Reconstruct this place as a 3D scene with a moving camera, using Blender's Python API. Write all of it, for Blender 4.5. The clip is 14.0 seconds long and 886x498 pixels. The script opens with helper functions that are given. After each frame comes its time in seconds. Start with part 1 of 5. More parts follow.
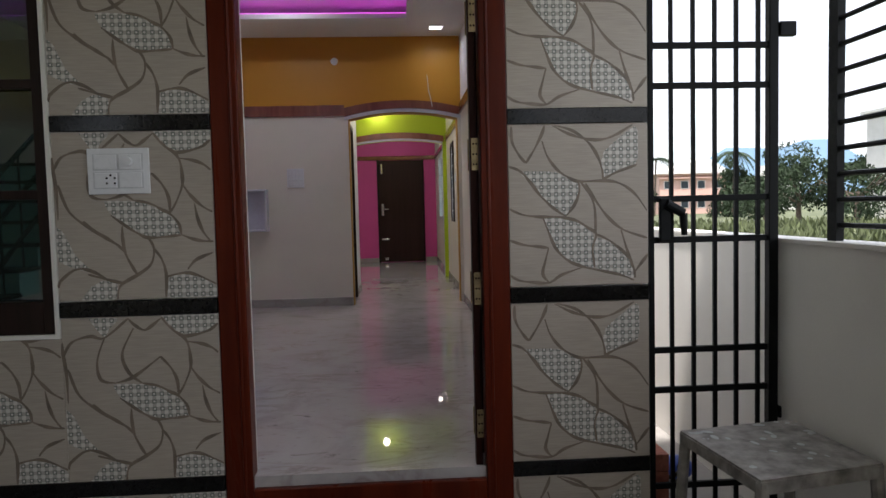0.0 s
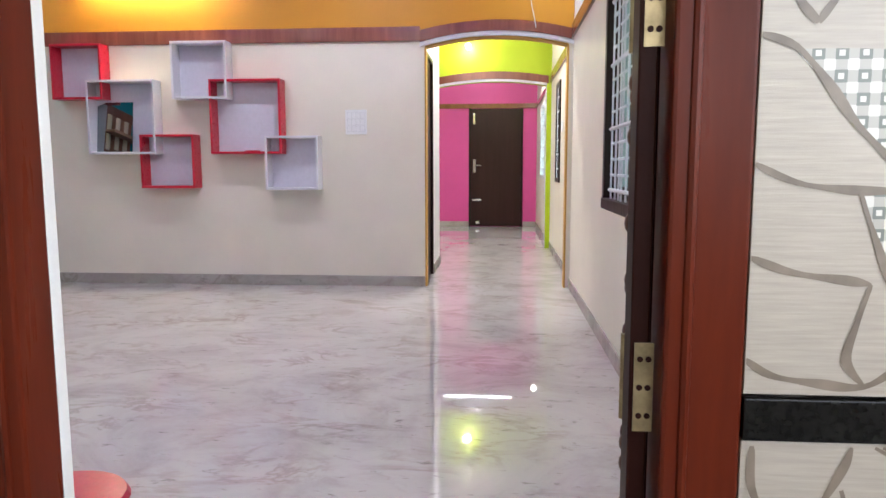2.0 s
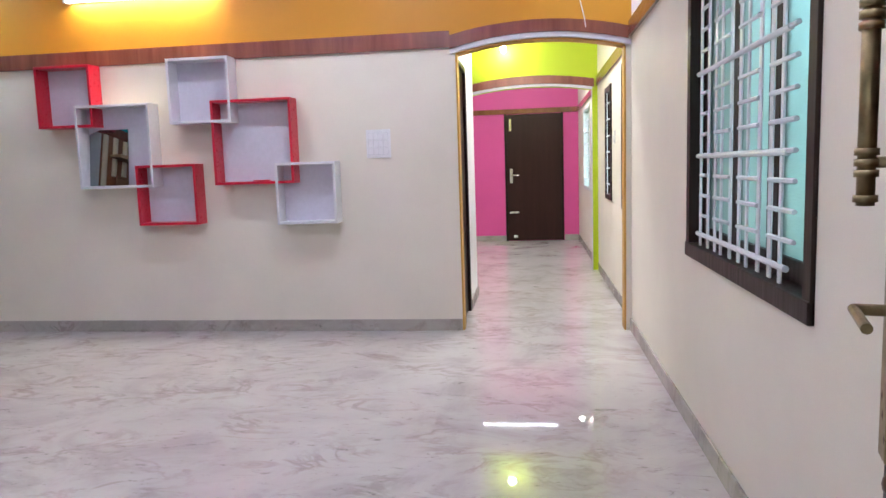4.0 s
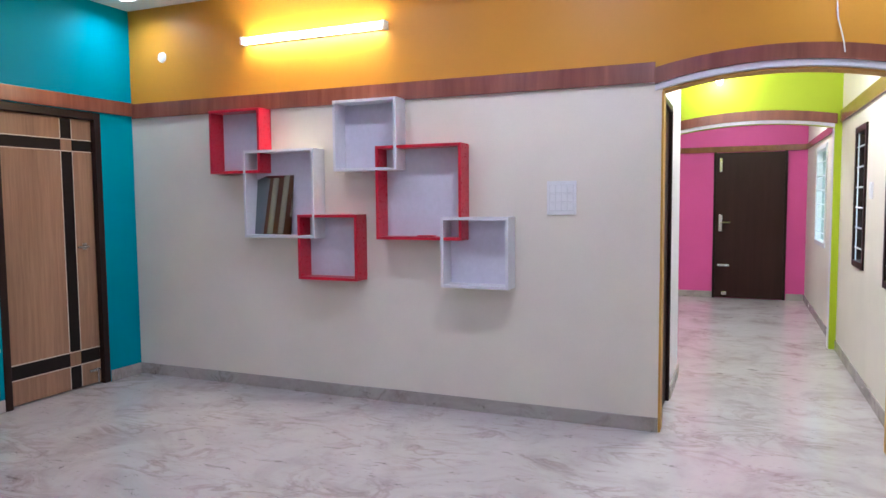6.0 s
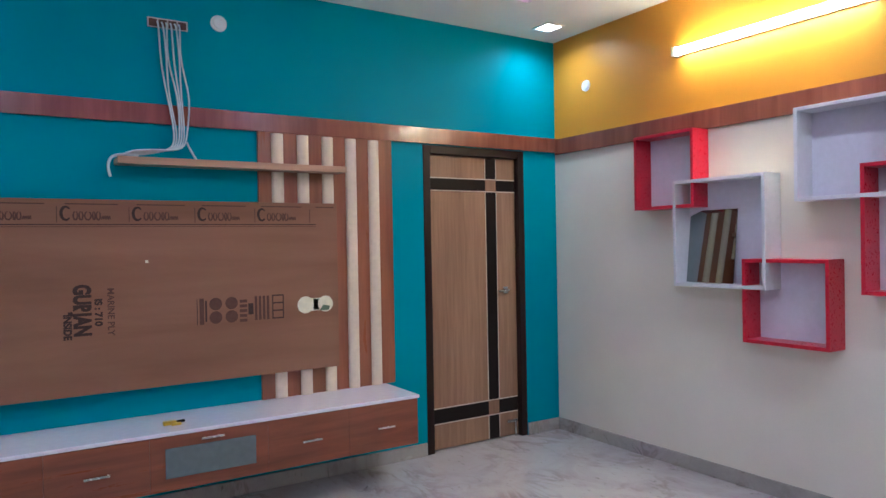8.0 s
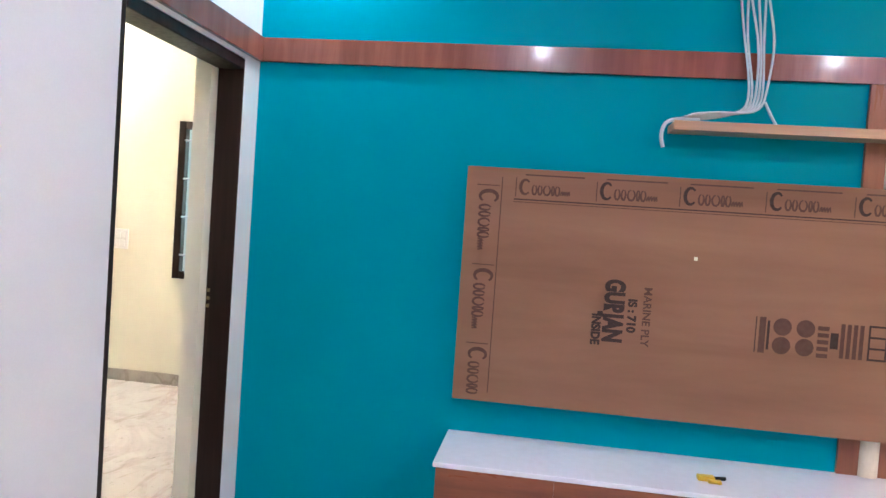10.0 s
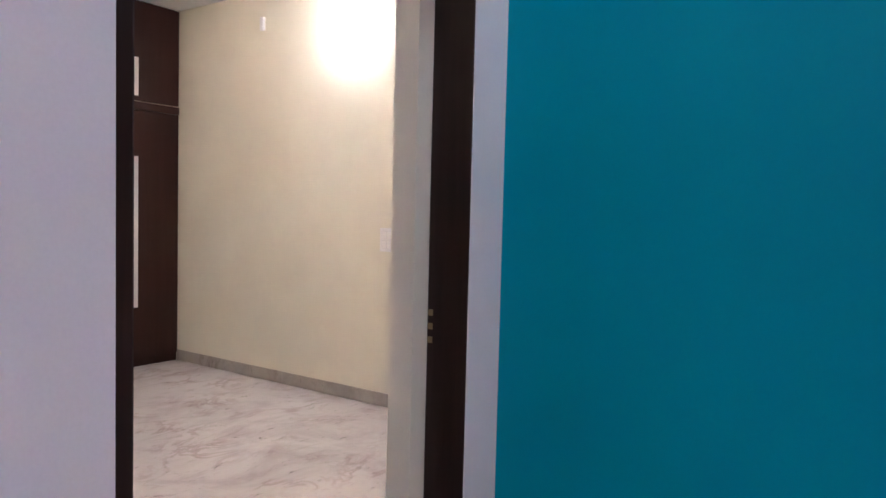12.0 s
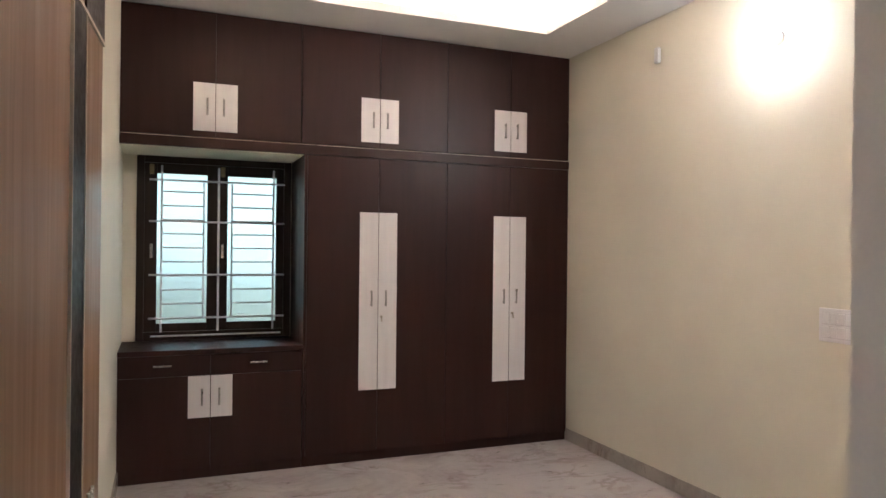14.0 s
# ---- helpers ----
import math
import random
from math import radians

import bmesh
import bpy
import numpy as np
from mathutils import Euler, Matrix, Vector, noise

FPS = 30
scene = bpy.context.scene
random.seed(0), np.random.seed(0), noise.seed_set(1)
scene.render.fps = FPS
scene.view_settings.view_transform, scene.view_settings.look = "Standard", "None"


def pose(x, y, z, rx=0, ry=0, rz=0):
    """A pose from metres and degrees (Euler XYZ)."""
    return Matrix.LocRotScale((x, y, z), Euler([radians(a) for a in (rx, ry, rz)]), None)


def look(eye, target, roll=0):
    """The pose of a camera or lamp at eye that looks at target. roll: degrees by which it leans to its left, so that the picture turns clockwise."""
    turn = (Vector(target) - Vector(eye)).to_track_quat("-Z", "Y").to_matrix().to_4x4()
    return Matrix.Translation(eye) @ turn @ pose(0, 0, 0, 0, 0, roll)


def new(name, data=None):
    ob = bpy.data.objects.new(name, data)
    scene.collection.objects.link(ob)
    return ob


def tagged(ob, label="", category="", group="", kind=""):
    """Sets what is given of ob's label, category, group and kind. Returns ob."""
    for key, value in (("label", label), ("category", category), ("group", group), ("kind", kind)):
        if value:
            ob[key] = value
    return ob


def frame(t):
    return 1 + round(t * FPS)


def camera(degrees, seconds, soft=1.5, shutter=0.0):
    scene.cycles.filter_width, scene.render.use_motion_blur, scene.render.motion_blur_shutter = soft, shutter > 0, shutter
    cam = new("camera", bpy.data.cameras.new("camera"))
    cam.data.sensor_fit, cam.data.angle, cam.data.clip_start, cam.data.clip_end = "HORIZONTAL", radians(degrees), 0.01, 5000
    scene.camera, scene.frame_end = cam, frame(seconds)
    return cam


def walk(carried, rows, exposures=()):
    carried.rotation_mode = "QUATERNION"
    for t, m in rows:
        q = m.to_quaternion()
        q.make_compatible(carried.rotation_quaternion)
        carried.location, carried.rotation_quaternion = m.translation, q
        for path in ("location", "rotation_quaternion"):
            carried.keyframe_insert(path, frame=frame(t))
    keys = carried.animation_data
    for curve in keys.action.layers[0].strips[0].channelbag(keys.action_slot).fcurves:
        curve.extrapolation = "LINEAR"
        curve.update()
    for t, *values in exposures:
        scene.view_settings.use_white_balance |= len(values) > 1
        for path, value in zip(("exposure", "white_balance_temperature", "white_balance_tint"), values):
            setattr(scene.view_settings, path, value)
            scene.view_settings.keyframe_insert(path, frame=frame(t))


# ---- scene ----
cam = camera(64.8, 14.0)
PATH = [
    (0, (0.143, 1.196, 1.042), (0.266, 3.189, 0.927), -1.4),
    (0.5, (0.201, 1.743, 1.035), (0.223, 3.737, 0.875), -0.1),
    (1, (0.198, 2.183, 1.029), (0.168, 4.173, 0.83), -1.4),
    (1.5, (0.255, 2.685, 1.042), (0.05, 4.66, 0.798), 0.0),
    (2, (0.245, 3.033, 1.031), (0.088, 5.013, 0.798), -0.1),
    (2.5, (0.196, 3.275, 1.065), (-0.03, 5.249, 0.838), -0.9),
    (2.7, (0.215, 3.387, 1.067), (-0.028, 5.362, 0.867), -1.0),
    (4.8, (0.113, 4.23, 1.33), (-0.173, 6.194, 1.084), -3.0),
    (5, (0.115, 4.334, 1.34), (-0.234, 6.29, 1.108), -3.3),
    (5.5, (0.111, 4.52, 1.405), (-0.398, 6.445, 1.22), -1.5),
    (6, (0.024, 4.766, 1.421), (-0.749, 6.605, 1.28), -0.5),
    (6.5, (-0.106, 4.991, 1.456), (-1.262, 6.62, 1.355), -0.4),
    (7, (-0.162, 5.232, 1.446), (-1.584, 6.637, 1.416), 1.2),
    (7.5, (-0.336, 5.403, 1.43), (-1.825, 6.738, 1.381), 1.4),
    (8, (-0.498, 5.494, 1.436), (-2.185, 6.569, 1.421), -1.0),
    (8.5, (-0.656, 5.542, 1.432), (-2.56, 6.153, 1.457), -0.4),
    (8.8, (-0.7, 5.589, 1.492), (-2.667, 5.952, 1.464), -0.4),
    (9, (-0.813, 5.574, 1.453), (-2.796, 5.833, 1.415), -0.0),
    (9.2, (-0.937, 5.563, 1.443), (-2.93, 5.721, 1.426), 1.6),
    (11.5, (-2.726, 5.303, 1.449), (-4.464, 4.33, 1.268), -0.2),
    (12, (-3.037, 5.097, 1.321), (-4.682, 3.963, 1.222), 1.4),
    (12.5, (-3.353, 4.873, 1.36), (-4.797, 3.494, 1.245), 0.2),
    (13, (-3.585, 4.664, 1.379), (-4.807, 3.084, 1.302), 0.6),
    (13.5, (-3.675, 4.522, 1.454), (-4.655, 2.779, 1.432), -0.7),
    (14, (-3.751, 4.501, 1.479), (-4.497, 2.646, 1.481), 0.6),
]
walk(cam, [(t, look(eye, target, roll)) for t, eye, target, roll in PATH],
     exposures=[(0.0, 0.9, 6350, 13), (0.5, 1.05, 6650, 17), (1.0, 1.75, 6700, 19), (1.5, 2.6, 6450, 15), (2.5, 2.9, 6100, 10), (5.0, 2.7, 6050, 11), (5.5, 2.6, 5900, 11), (6.0, 2.65, 5750, 11), (6.5, 2.45, 5600, 11),
                (7.5, 2.5, 5550, 10), (8.2, 2.7, 5700, 7), (8.8, 3.65, 6000, 1), (9.2, 3.75, 6000, 1), (11.5, 2.4, 5800, 20), (12.0, 2.4, 5800, 20), (12.5, 2.35, 5850, 19), (13.0, 2.4, 6050, 17),
                (13.5, 2.15, 6050, 17), (14.0, 1.97, 6050, 18)])

# ---- world, sun, exposure ----
world = bpy.data.worlds.new("sky")
scene.world = world
world.use_nodes = True
_wn = world.node_tree.nodes
_sky = _wn.new("ShaderNodeTexSky")
_sky.sky_type = "NISHITA"
_sky.sun_disc = False
_sky.sun_elevation = radians(70)
_sky.sun_rotation = radians(196)
_sky.air_density, _sky.dust_density = 1.0, 1.6
_cloud = _wn.new("ShaderNodeMix")
_cloud.data_type = "RGBA"
_cloud.inputs[0].default_value = 0.6
_cloud.inputs[7].default_value = (7.5, 7.7, 8.0, 1.0)
world.node_tree.links.new(_sky.outputs[0], _cloud.inputs[6])
world.node_tree.links.new(_cloud.outputs[2], _wn["Background"].inputs[0])
_wn["Background"].inputs[1].default_value = 0.15

sun_data = bpy.data.lights.new("sun", "SUN")
sun_data.energy, sun_data.angle, sun_data.color = 4.8, radians(3), (1.0, 0.96, 0.90)
sun = new("sun", sun_data)
sun.matrix_world = look((-4, -14, 40), (0, 0, 0))

# ---- room sizes ----
FZ = -0.03                      # hall floor
HX0, HX1, HY0, HY1 = -4.64, 0.875, 4.18, 9.19
HD = 0.915                      # east wall beyond the arch
CZ = 2.99                       # false ceiling
BX0, BX1, BY0, BY1 = -6.70, -3.50, -0.71, 3.98
PZ = -0.36                      # porch floor
BAND0, BAND1 = 2.132, 2.24


def lamp(name, kind, m, watts, color, size=0.1, size_y=None, spread=None):
    d = bpy.data.lights.new(name, kind)
    d.energy, d.color = watts, color
    if kind == "AREA":
        d.shape = "RECTANGLE"
        d.size, d.size_y = size, size_y or size
        if spread:
            d.spread = radians(spread)
    else:
        d.shadow_soft_size = size
    ob = new(name, d)
    ob.matrix_world = m
    return ob


DOWN = [(-4.34, 8.88), (0.59, 8.80), (-4.34, 4.55), (0.50, 4.60)]
TRAY = [(-0.95, 8.0), (-2.45, 8.0), (-0.95, 5.4), (-2.45, 5.4)]
for _x, _y in DOWN:
    lamp("downlight_lamp", "AREA", look((_x, _y, CZ - 0.012), (_x, _y, 0)), 0.95, (0.80, 0.90, 1.0), 0.13, spread=150)
for _x, _y in TRAY:
    lamp("tray_lamp", "AREA", look((_x, _y, CZ + 0.145), (_x, _y, 0)), 1.75 if _x < -2 else 3.15, (0.87, 0.90, 1.0), 0.09)
lamp("tube_lamp", "AREA", look((-2.845, HY1 - 0.10, 2.615), (-2.845, HY1 - 1.1, 1.6)), 0.7, (1.0, 0.86, 0.60), 1.15, 0.03)
lamp("bedroom_bulb_lamp", "POINT", pose(BX0 + 0.155, 1.80, 2.59), 2.6, (1.0, 0.97, 0.90), 0.045)
_ob = lamp("bedroom_bulb_front_lamp", "SPOT", look((BX0 + 0.19, 1.80, 2.585), (BX0 + 2.2, 1.80, 1.6)), 12.5, (1.0, 0.97, 0.88), 0.03)
_ob.data.spot_size, _ob.data.spot_blend = radians(170), 0.5
lamp("dining_bulb_lamp", "POINT", pose(-0.15, 12.08, 2.55), 2.2, (1.0, 0.92, 0.75), 0.045)
# two unseen fill lamps added to brighten the dining space and pink room
lamp("dining_fill_lamp", "AREA", look((-0.1, 10.0, CZ - 0.03), (-0.1, 10.0, 0)), 7.6, (1.0, 0.97, 0.92), 0.3)
lamp("pink_room_fill_lamp", "AREA", look((-0.1, 13.4, CZ - 0.03), (-0.1, 13.4, 0)), 8.0, (1.0, 0.95, 0.95), 0.3)
# added area lamp standing in for sky light at the porch's open side
lamp("porch_sky_fill_east", "AREA", look((1.83, 2.0, 1.85), (0.3, 2.6, 1.0)), 5.6, (1.0, 0.97, 0.94), 2.6, 1.8)


# ---- materials ----
def material(name, rough=0.5, metal=0.0, spec=0.5, coat=0.0):
    m = bpy.data.materials.new(name)
    m.use_nodes = True
    b = m.node_tree.nodes["Principled BSDF"]
    b.inputs["Roughness"].default_value = rough
    b.inputs["Metallic"].default_value = metal
    b.inputs["Specular IOR Level"].default_value = spec
    b.inputs["Coat Weight"].default_value = coat
    b.inputs["Coat Roughness"].default_value = 0.08
    return m, m.node_tree, b


def node(nt, kind, **sets):
    n = nt.nodes.new(kind)
    for k, v in sets.items():
        n.inputs[k].default_value = v
    return n


def coords(nt, scale=(1, 1, 1), rot=(0, 0, 0)):
    tc = nt.nodes.new("ShaderNodeTexCoord")
    mp = nt.nodes.new("ShaderNodeMapping")
    mp.inputs["Scale"].default_value = scale
    mp.inputs["Rotation"].default_value = rot
    nt.links.new(tc.outputs["Object"], mp.inputs[0])
    return mp.outputs[0]


def ramp(nt, fac, stops):
    r = nt.nodes.new("ShaderNodeValToRGB")
    while len(r.color_ramp.elements) < len(stops):
        r.color_ramp.elements.new(0.5)
    for e, (p, c) in zip(r.color_ramp.elements, stops):
        e.position, e.color = p, (*c, 1)
    nt.links.new(fac, r.inputs[0])
    return r.outputs[0]


def noise_tex(nt, vec, scale, detail=4, rough=0.55, dist=0.0):
    n = node(nt, "ShaderNodeTexNoise", Scale=scale, Detail=detail, Roughness=rough, Distortion=dist)
    nt.links.new(vec, n.inputs["Vector"])
    return n.outputs["Fac"]


def mix(nt, fac, a, b, kind="MIX"):
    n = nt.nodes.new("ShaderNodeMix")
    n.data_type, n.blend_type = "RGBA", kind
    for sock, v in ((n.inputs[0], fac), (n.inputs[6], a), (n.inputs[7], b)):
        if isinstance(v, (int, float)):
            sock.default_value = v
        elif isinstance(v, tuple):
            sock.default_value = (*v, 1)
        else:
            nt.links.new(v, sock)
    return n.outputs[2]


def bump(nt, b, height, strength, distance=0.002):
    n = node(nt, "ShaderNodeBump", Strength=strength, Distance=distance)
    nt.links.new(height, n.inputs["Height"])
    nt.links.new(n.outputs[0], b.inputs["Normal"])


def shade(c, k):
    return tuple(min(1.0, v * k) for v in c)


def paint(name, c, rough=0.55, vary=0.06, spec=0.4):
    m, nt, b = material(name, rough, spec=spec)
    v = coords(nt)
    big = ramp(nt, noise_tex(nt, v, 1.3, 5), [(0.3, shade(c, 1 - vary)), (0.7, shade(c, 1 + vary))])
    fine = noise_tex(nt, v, 160, 3)
    col = mix(nt, 0.08, big, ramp(nt, fine, [(0.3, shade(c, 0.7)), (0.7, shade(c, 1.15))]))
    nt.links.new(col, b.inputs["Base Color"])
    bump(nt, b, noise_tex(nt, v, 55, 4), 0.12, 0.0015)
    return m


def laminate(name, dark, light, axis, rough=0.3, stretch=14, scale=9.0, coat=0.25, spec=0.5):
    """Wood print with the grain along the axis 0, 1 or 2."""
    m, nt, b = material(name, rough, coat=coat, spec=spec)
    s = [stretch] * 3
    s[axis] = 0.8
    v = coords(nt, tuple(k / 3 for k in s))
    g = noise_tex(nt, v, scale, 8, 0.65, 0.4)
    broad = noise_tex(nt, coords(nt, tuple(0.25 if i == axis else 3.0 for i in range(3))), 1.6, 3)
    col = ramp(nt, g, [(0.28, dark), (0.5, tuple((a + c) / 2 for a, c in zip(dark, light))), (0.72, light)])
    col = mix(nt, 0.35, col, ramp(nt, broad, [(0.35, shade(dark, 0.9)), (0.65, shade(light, 1.05))]))
    nt.links.new(col, b.inputs["Base Color"])
    nt.links.new(ramp(nt, g, [(0.3, (rough * 1.2,) * 3), (0.7, (rough * 0.85,) * 3)]), b.inputs["Roughness"])
    bump(nt, b, g, 0.08, 0.0008)
    return m


def plain(name, c, rough=0.4, metal=0.0, vary=0.1, scale=30, coat=0.0, spec=0.5):
    m, nt, b = material(name, rough, metal, spec, coat)
    v = coords(nt)
    f = noise_tex(nt, v, scale, 4)
    nt.links.new(ramp(nt, f, [(0.3, shade(c, 1 - vary)), (0.7, shade(c, 1 + vary))]), b.inputs["Base Color"])
    nt.links.new(ramp(nt, noise_tex(nt, v, scale * 2.3, 3), [(0.3, (rough * 0.85,) * 3), (0.7, (min(1, rough * 1.15),) * 3)]), b.inputs["Roughness"])
    return m


def glow(name, c, strength):
    m, nt, b = material(name, 0.4)
    b.inputs["Base Color"].default_value = (0.8, 0.8, 0.8, 1)
    b.inputs["Emission Color"].default_value = (*c, 1)
    b.inputs["Emission Strength"].default_value = strength
    return m


def marble(name, base, grey, vein, rough, spec=0.5):
    m, nt, b = material(name, rough, spec=spec)
    v = coords(nt)
    cloud = noise_tex(nt, v, 1.4, 7, 0.66, 1.2)
    col = ramp(nt, cloud, [(0.30, grey), (0.50, base), (0.72, shade(base, 1.10))])
    # long broken brown veins
    w = noise_tex(nt, coords(nt, (1.0, 1.9, 1.0), (0, 0, 0.75)), 2.2, 5, 0.60, 0.9)
    col = mix(nt, 0.5, col, ramp(nt, w, [(0.44, (1, 1, 1)), (0.485, shade(vein, 3.1)), (0.500, shade(vein, 2.3)), (0.55, (1, 1, 1))]), "MULTIPLY")
    gate = noise_tex(nt, v, 2.3, 3)
    col = mix(nt, ramp(nt, gate, [(0.44, (1, 1, 1)), (0.62, (0, 0, 0))]), col, ramp(nt, cloud, [(0.30, grey), (0.50, base), (0.72, shade(base, 1.10))]))
    # short dark flecks and blots
    w = noise_tex(nt, coords(nt, (1.0, 2.2, 1.0), (0, 0, 0.7)), 5.5, 8, 0.74, 0.6)
    col = mix(nt, 0.65, col, ramp(nt, w, [(0.315, shade(vein, 0.9)), (0.385, (0.93, 0.92, 0.92)), (0.44, (1, 1, 1))]), "MULTIPLY")
    speck = noise_tex(nt, coords(nt, (1.0, 2.6, 1.0), (0, 0, 0.5)), 13, 6, 0.7)
    col = mix(nt, 0.55, col, ramp(nt, speck, [(0.30, shade(vein, 1.3)), (0.375, (1, 1, 1)), (1.0, (1, 1, 1))]), "MULTIPLY")
    nt.links.new(col, b.inputs["Base Color"])
    nt.links.new(ramp(nt, noise_tex(nt, v, 3, 4), [(0.3, (rough * 0.7,) * 3), (0.7, (rough * 1.4,) * 3)]), b.inputs["Roughness"])
    bump(nt, b, noise_tex(nt, v, 2.0, 2), 0.02, 0.002)
    return m


M_CREAM = paint("cream wall paint", (0.71, 0.66, 0.57))
M_WHITE = paint("white wall paint", (0.74, 0.72, 0.74))
M_CEIL = paint("ceiling paint", (0.80, 0.79, 0.78), 0.7, 0.03)
M_ORANGE = paint("orange wall paint", (0.56, 0.25, 0.018), 0.45)
M_OCHRE = paint("ochre edge paint", (0.50, 0.27, 0.05), 0.5)
M_TEAL = paint("teal wall paint", (0.0, 0.26, 0.345), 0.5, spec=0.12)
M_GREEN = paint("lime green wall paint", (0.46, 0.60, 0.01), 0.5)
M_PINK = paint("pink wall paint", (0.66, 0.085, 0.30), 0.5)
M_BEDWALL = paint("bedroom cream paint", (0.70, 0.675, 0.565))
M_OUT = paint("outer white plaster", (0.76, 0.73, 0.68), 0.8)
M_SKIRT = marble("skirting stone", (0.39, 0.36, 0.33), (0.29, 0.265, 0.245), (0.22, 0.19, 0.18), 0.2)
M_FLOOR = marble("polished marble floor", (0.475, 0.442, 0.432), (0.37, 0.335, 0.33), (0.22, 0.18, 0.17), 0.024, 0.40)
M_PFLOOR = plain("porch floor tile", (0.30, 0.28, 0.26), 0.4, vary=0.15, scale=6)
M_BAND = laminate("red wood band", (0.13, 0.035, 0.022), (0.28, 0.095, 0.06), 2, 0.22, 10, 5)
M_REDWOOD = laminate("red wood laminate", (0.085, 0.020, 0.010), (0.32, 0.098, 0.044), 1, 0.3, 10, 4)
M_REDWOOD_V = laminate("red wood upright laminate", (0.125, 0.033, 0.015), (0.34, 0.115, 0.054), 2, 0.3, 10, 4)
M_DOORWOOD = laminate("brown door laminate", (0.19, 0.095, 0.052), (0.37, 0.215, 0.125), 2, 0.38, 16, 7)
M_SHELFWOOD = laminate("light pine laminate", (0.34, 0.19, 0.11), (0.50, 0.31, 0.20), 1, 0.45, 16, 6)
M_DARKFRAME = laminate("dark brown frame paint", (0.010, 0.0045, 0.0035), (0.026, 0.012, 0.009), 2, 0.4, coat=0.0, spec=0.25)
M_WENGE = laminate("dark wenge laminate", (0.019, 0.0052, 0.0038), (0.034, 0.0100, 0.0072), 2, 0.42, 10, 5, 0.0, 0.28)
M_TEAKFRAME = laminate("polished red teak", (0.042, 0.0050, 0.0022), (0.125, 0.0180, 0.0060), 2, 0.30, 8, 4, 0.0, 0.12)
M_TEAKDARK = laminate("dark polished teak", (0.012, 0.0030, 0.0022), (0.030, 0.0075, 0.0050), 2, 0.42, 8, 4, 0.0, 0.08)
M_CARVED = laminate("carved teak relief", (0.055, 0.020, 0.010), (0.12, 0.045, 0.020), 2, 0.35, 6, 9)
M_BLACKBAND = plain("black laminate", (0.010, 0.006, 0.005), 0.35, spec=0.22)
M_LINE = plain("pale inlay line", (0.60, 0.52, 0.42), 0.4)
M_PLY = laminate("gurjan plywood", (0.200, 0.096, 0.057), (0.290, 0.150, 0.092), 1, 0.6, 6, 2.2, 0.0, 0.25)
M_INK = plain("brown stamp ink", (0.036, 0.014, 0.010), 0.7)
M_INKPALE = plain("faded stamp ink", (0.085, 0.033, 0.021), 0.7)
M_STICKER = plain("white sticker", (0.72, 0.70, 0.55), 0.4)
M_STICKERG = plain("green sticker print", (0.10, 0.16, 0.10), 0.4)
M_RIB = plain("cream rib paint", (0.70, 0.60, 0.47), 0.4, vary=0.05)
M_TOP = plain("white quartz top", (0.74, 0.73, 0.80), 0.12, vary=0.03, coat=0.3)
M_SMOKE = plain("smoked grey glass", (0.115, 0.15, 0.155), 0.12, vary=0.06, coat=0.6)
M_CHROME = plain("satin steel", (0.62, 0.60, 0.57), 0.25, 1.0)
M_HANDLE = plain("dull steel handle", (0.33, 0.32, 0.31), 0.3, 1.0)
M_BRASS = plain("aged brass", (0.30, 0.23, 0.13), 0.42, 1.0, 0.3)
M_IRON = plain("black painted iron", (0.004, 0.0045, 0.005), 0.5, spec=0.15)
M_GRILL = plain("white painted steel", (0.66, 0.68, 0.72), 0.35, vary=0.05)
M_RED = plain("red laminate", (0.50, 0.010, 0.032), 0.3, vary=0.06)
M_FWHITE = plain("white laminate", (0.66, 0.66, 0.70), 0.32, vary=0.04)
M_FBACK = plain("pale lilac backing", (0.60, 0.59, 0.68), 0.4, vary=0.04)
M_PLASTIC = plain("white switch plastic", (0.74, 0.74, 0.75), 0.3, vary=0.03)
M_PLASTICG = plain("grey switch gap", (0.60, 0.60, 0.61), 0.4)
M_CABLE = plain("clear white cable", (0.52, 0.62, 0.66), 0.35)
M_GRANITE = plain("black granite", (0.007, 0.0065, 0.006), 0.12, vary=0.6, scale=120, spec=0.2)
M_SHUTTER = laminate("pale ash laminate", (0.60, 0.58, 0.58), (0.70, 0.68, 0.68), 2, 0.35, 12, 5)
M_MAG = glow("magenta led strip", (0.95, 0.08, 0.95), 1.6)
M_WARM = glow("warm led strip", (1.0, 0.74, 0.52), 19.0)
M_SPOT = glow("downlight diffuser", (0.95, 0.98, 1.0), 1.6)
M_TUBE = glow("warm tube light", (1.0, 0.88, 0.58), 13.0)
M_COOLTUBE = glow("cool tube light", (0.95, 0.97, 1.0), 2.5)
M_BULB = glow("bulb glass", (1.0, 0.93, 0.80), 10.0)


def build_tile_stone():
    m, nt, b = material("beige leaf tile", 0.32, spec=0.5)
    c = (0.40, 0.343, 0.285)
    grain = noise_tex(nt, coords(nt, (3, 3, 60)), 3.0, 6, 0.6)
    col = ramp(nt, grain, [(0.3, shade(c, 0.82)), (0.7, shade(c, 1.18))])
    col = mix(nt, 0.35, col, ramp(nt, noise_tex(nt, coords(nt), 3.0, 4), [(0.3, shade(c, 0.85)), (0.7, shade(c, 1.1))]))
    nt.links.new(col, b.inputs["Base Color"])
    bump(nt, b, grain, 0.35, 0.0012)
    return m


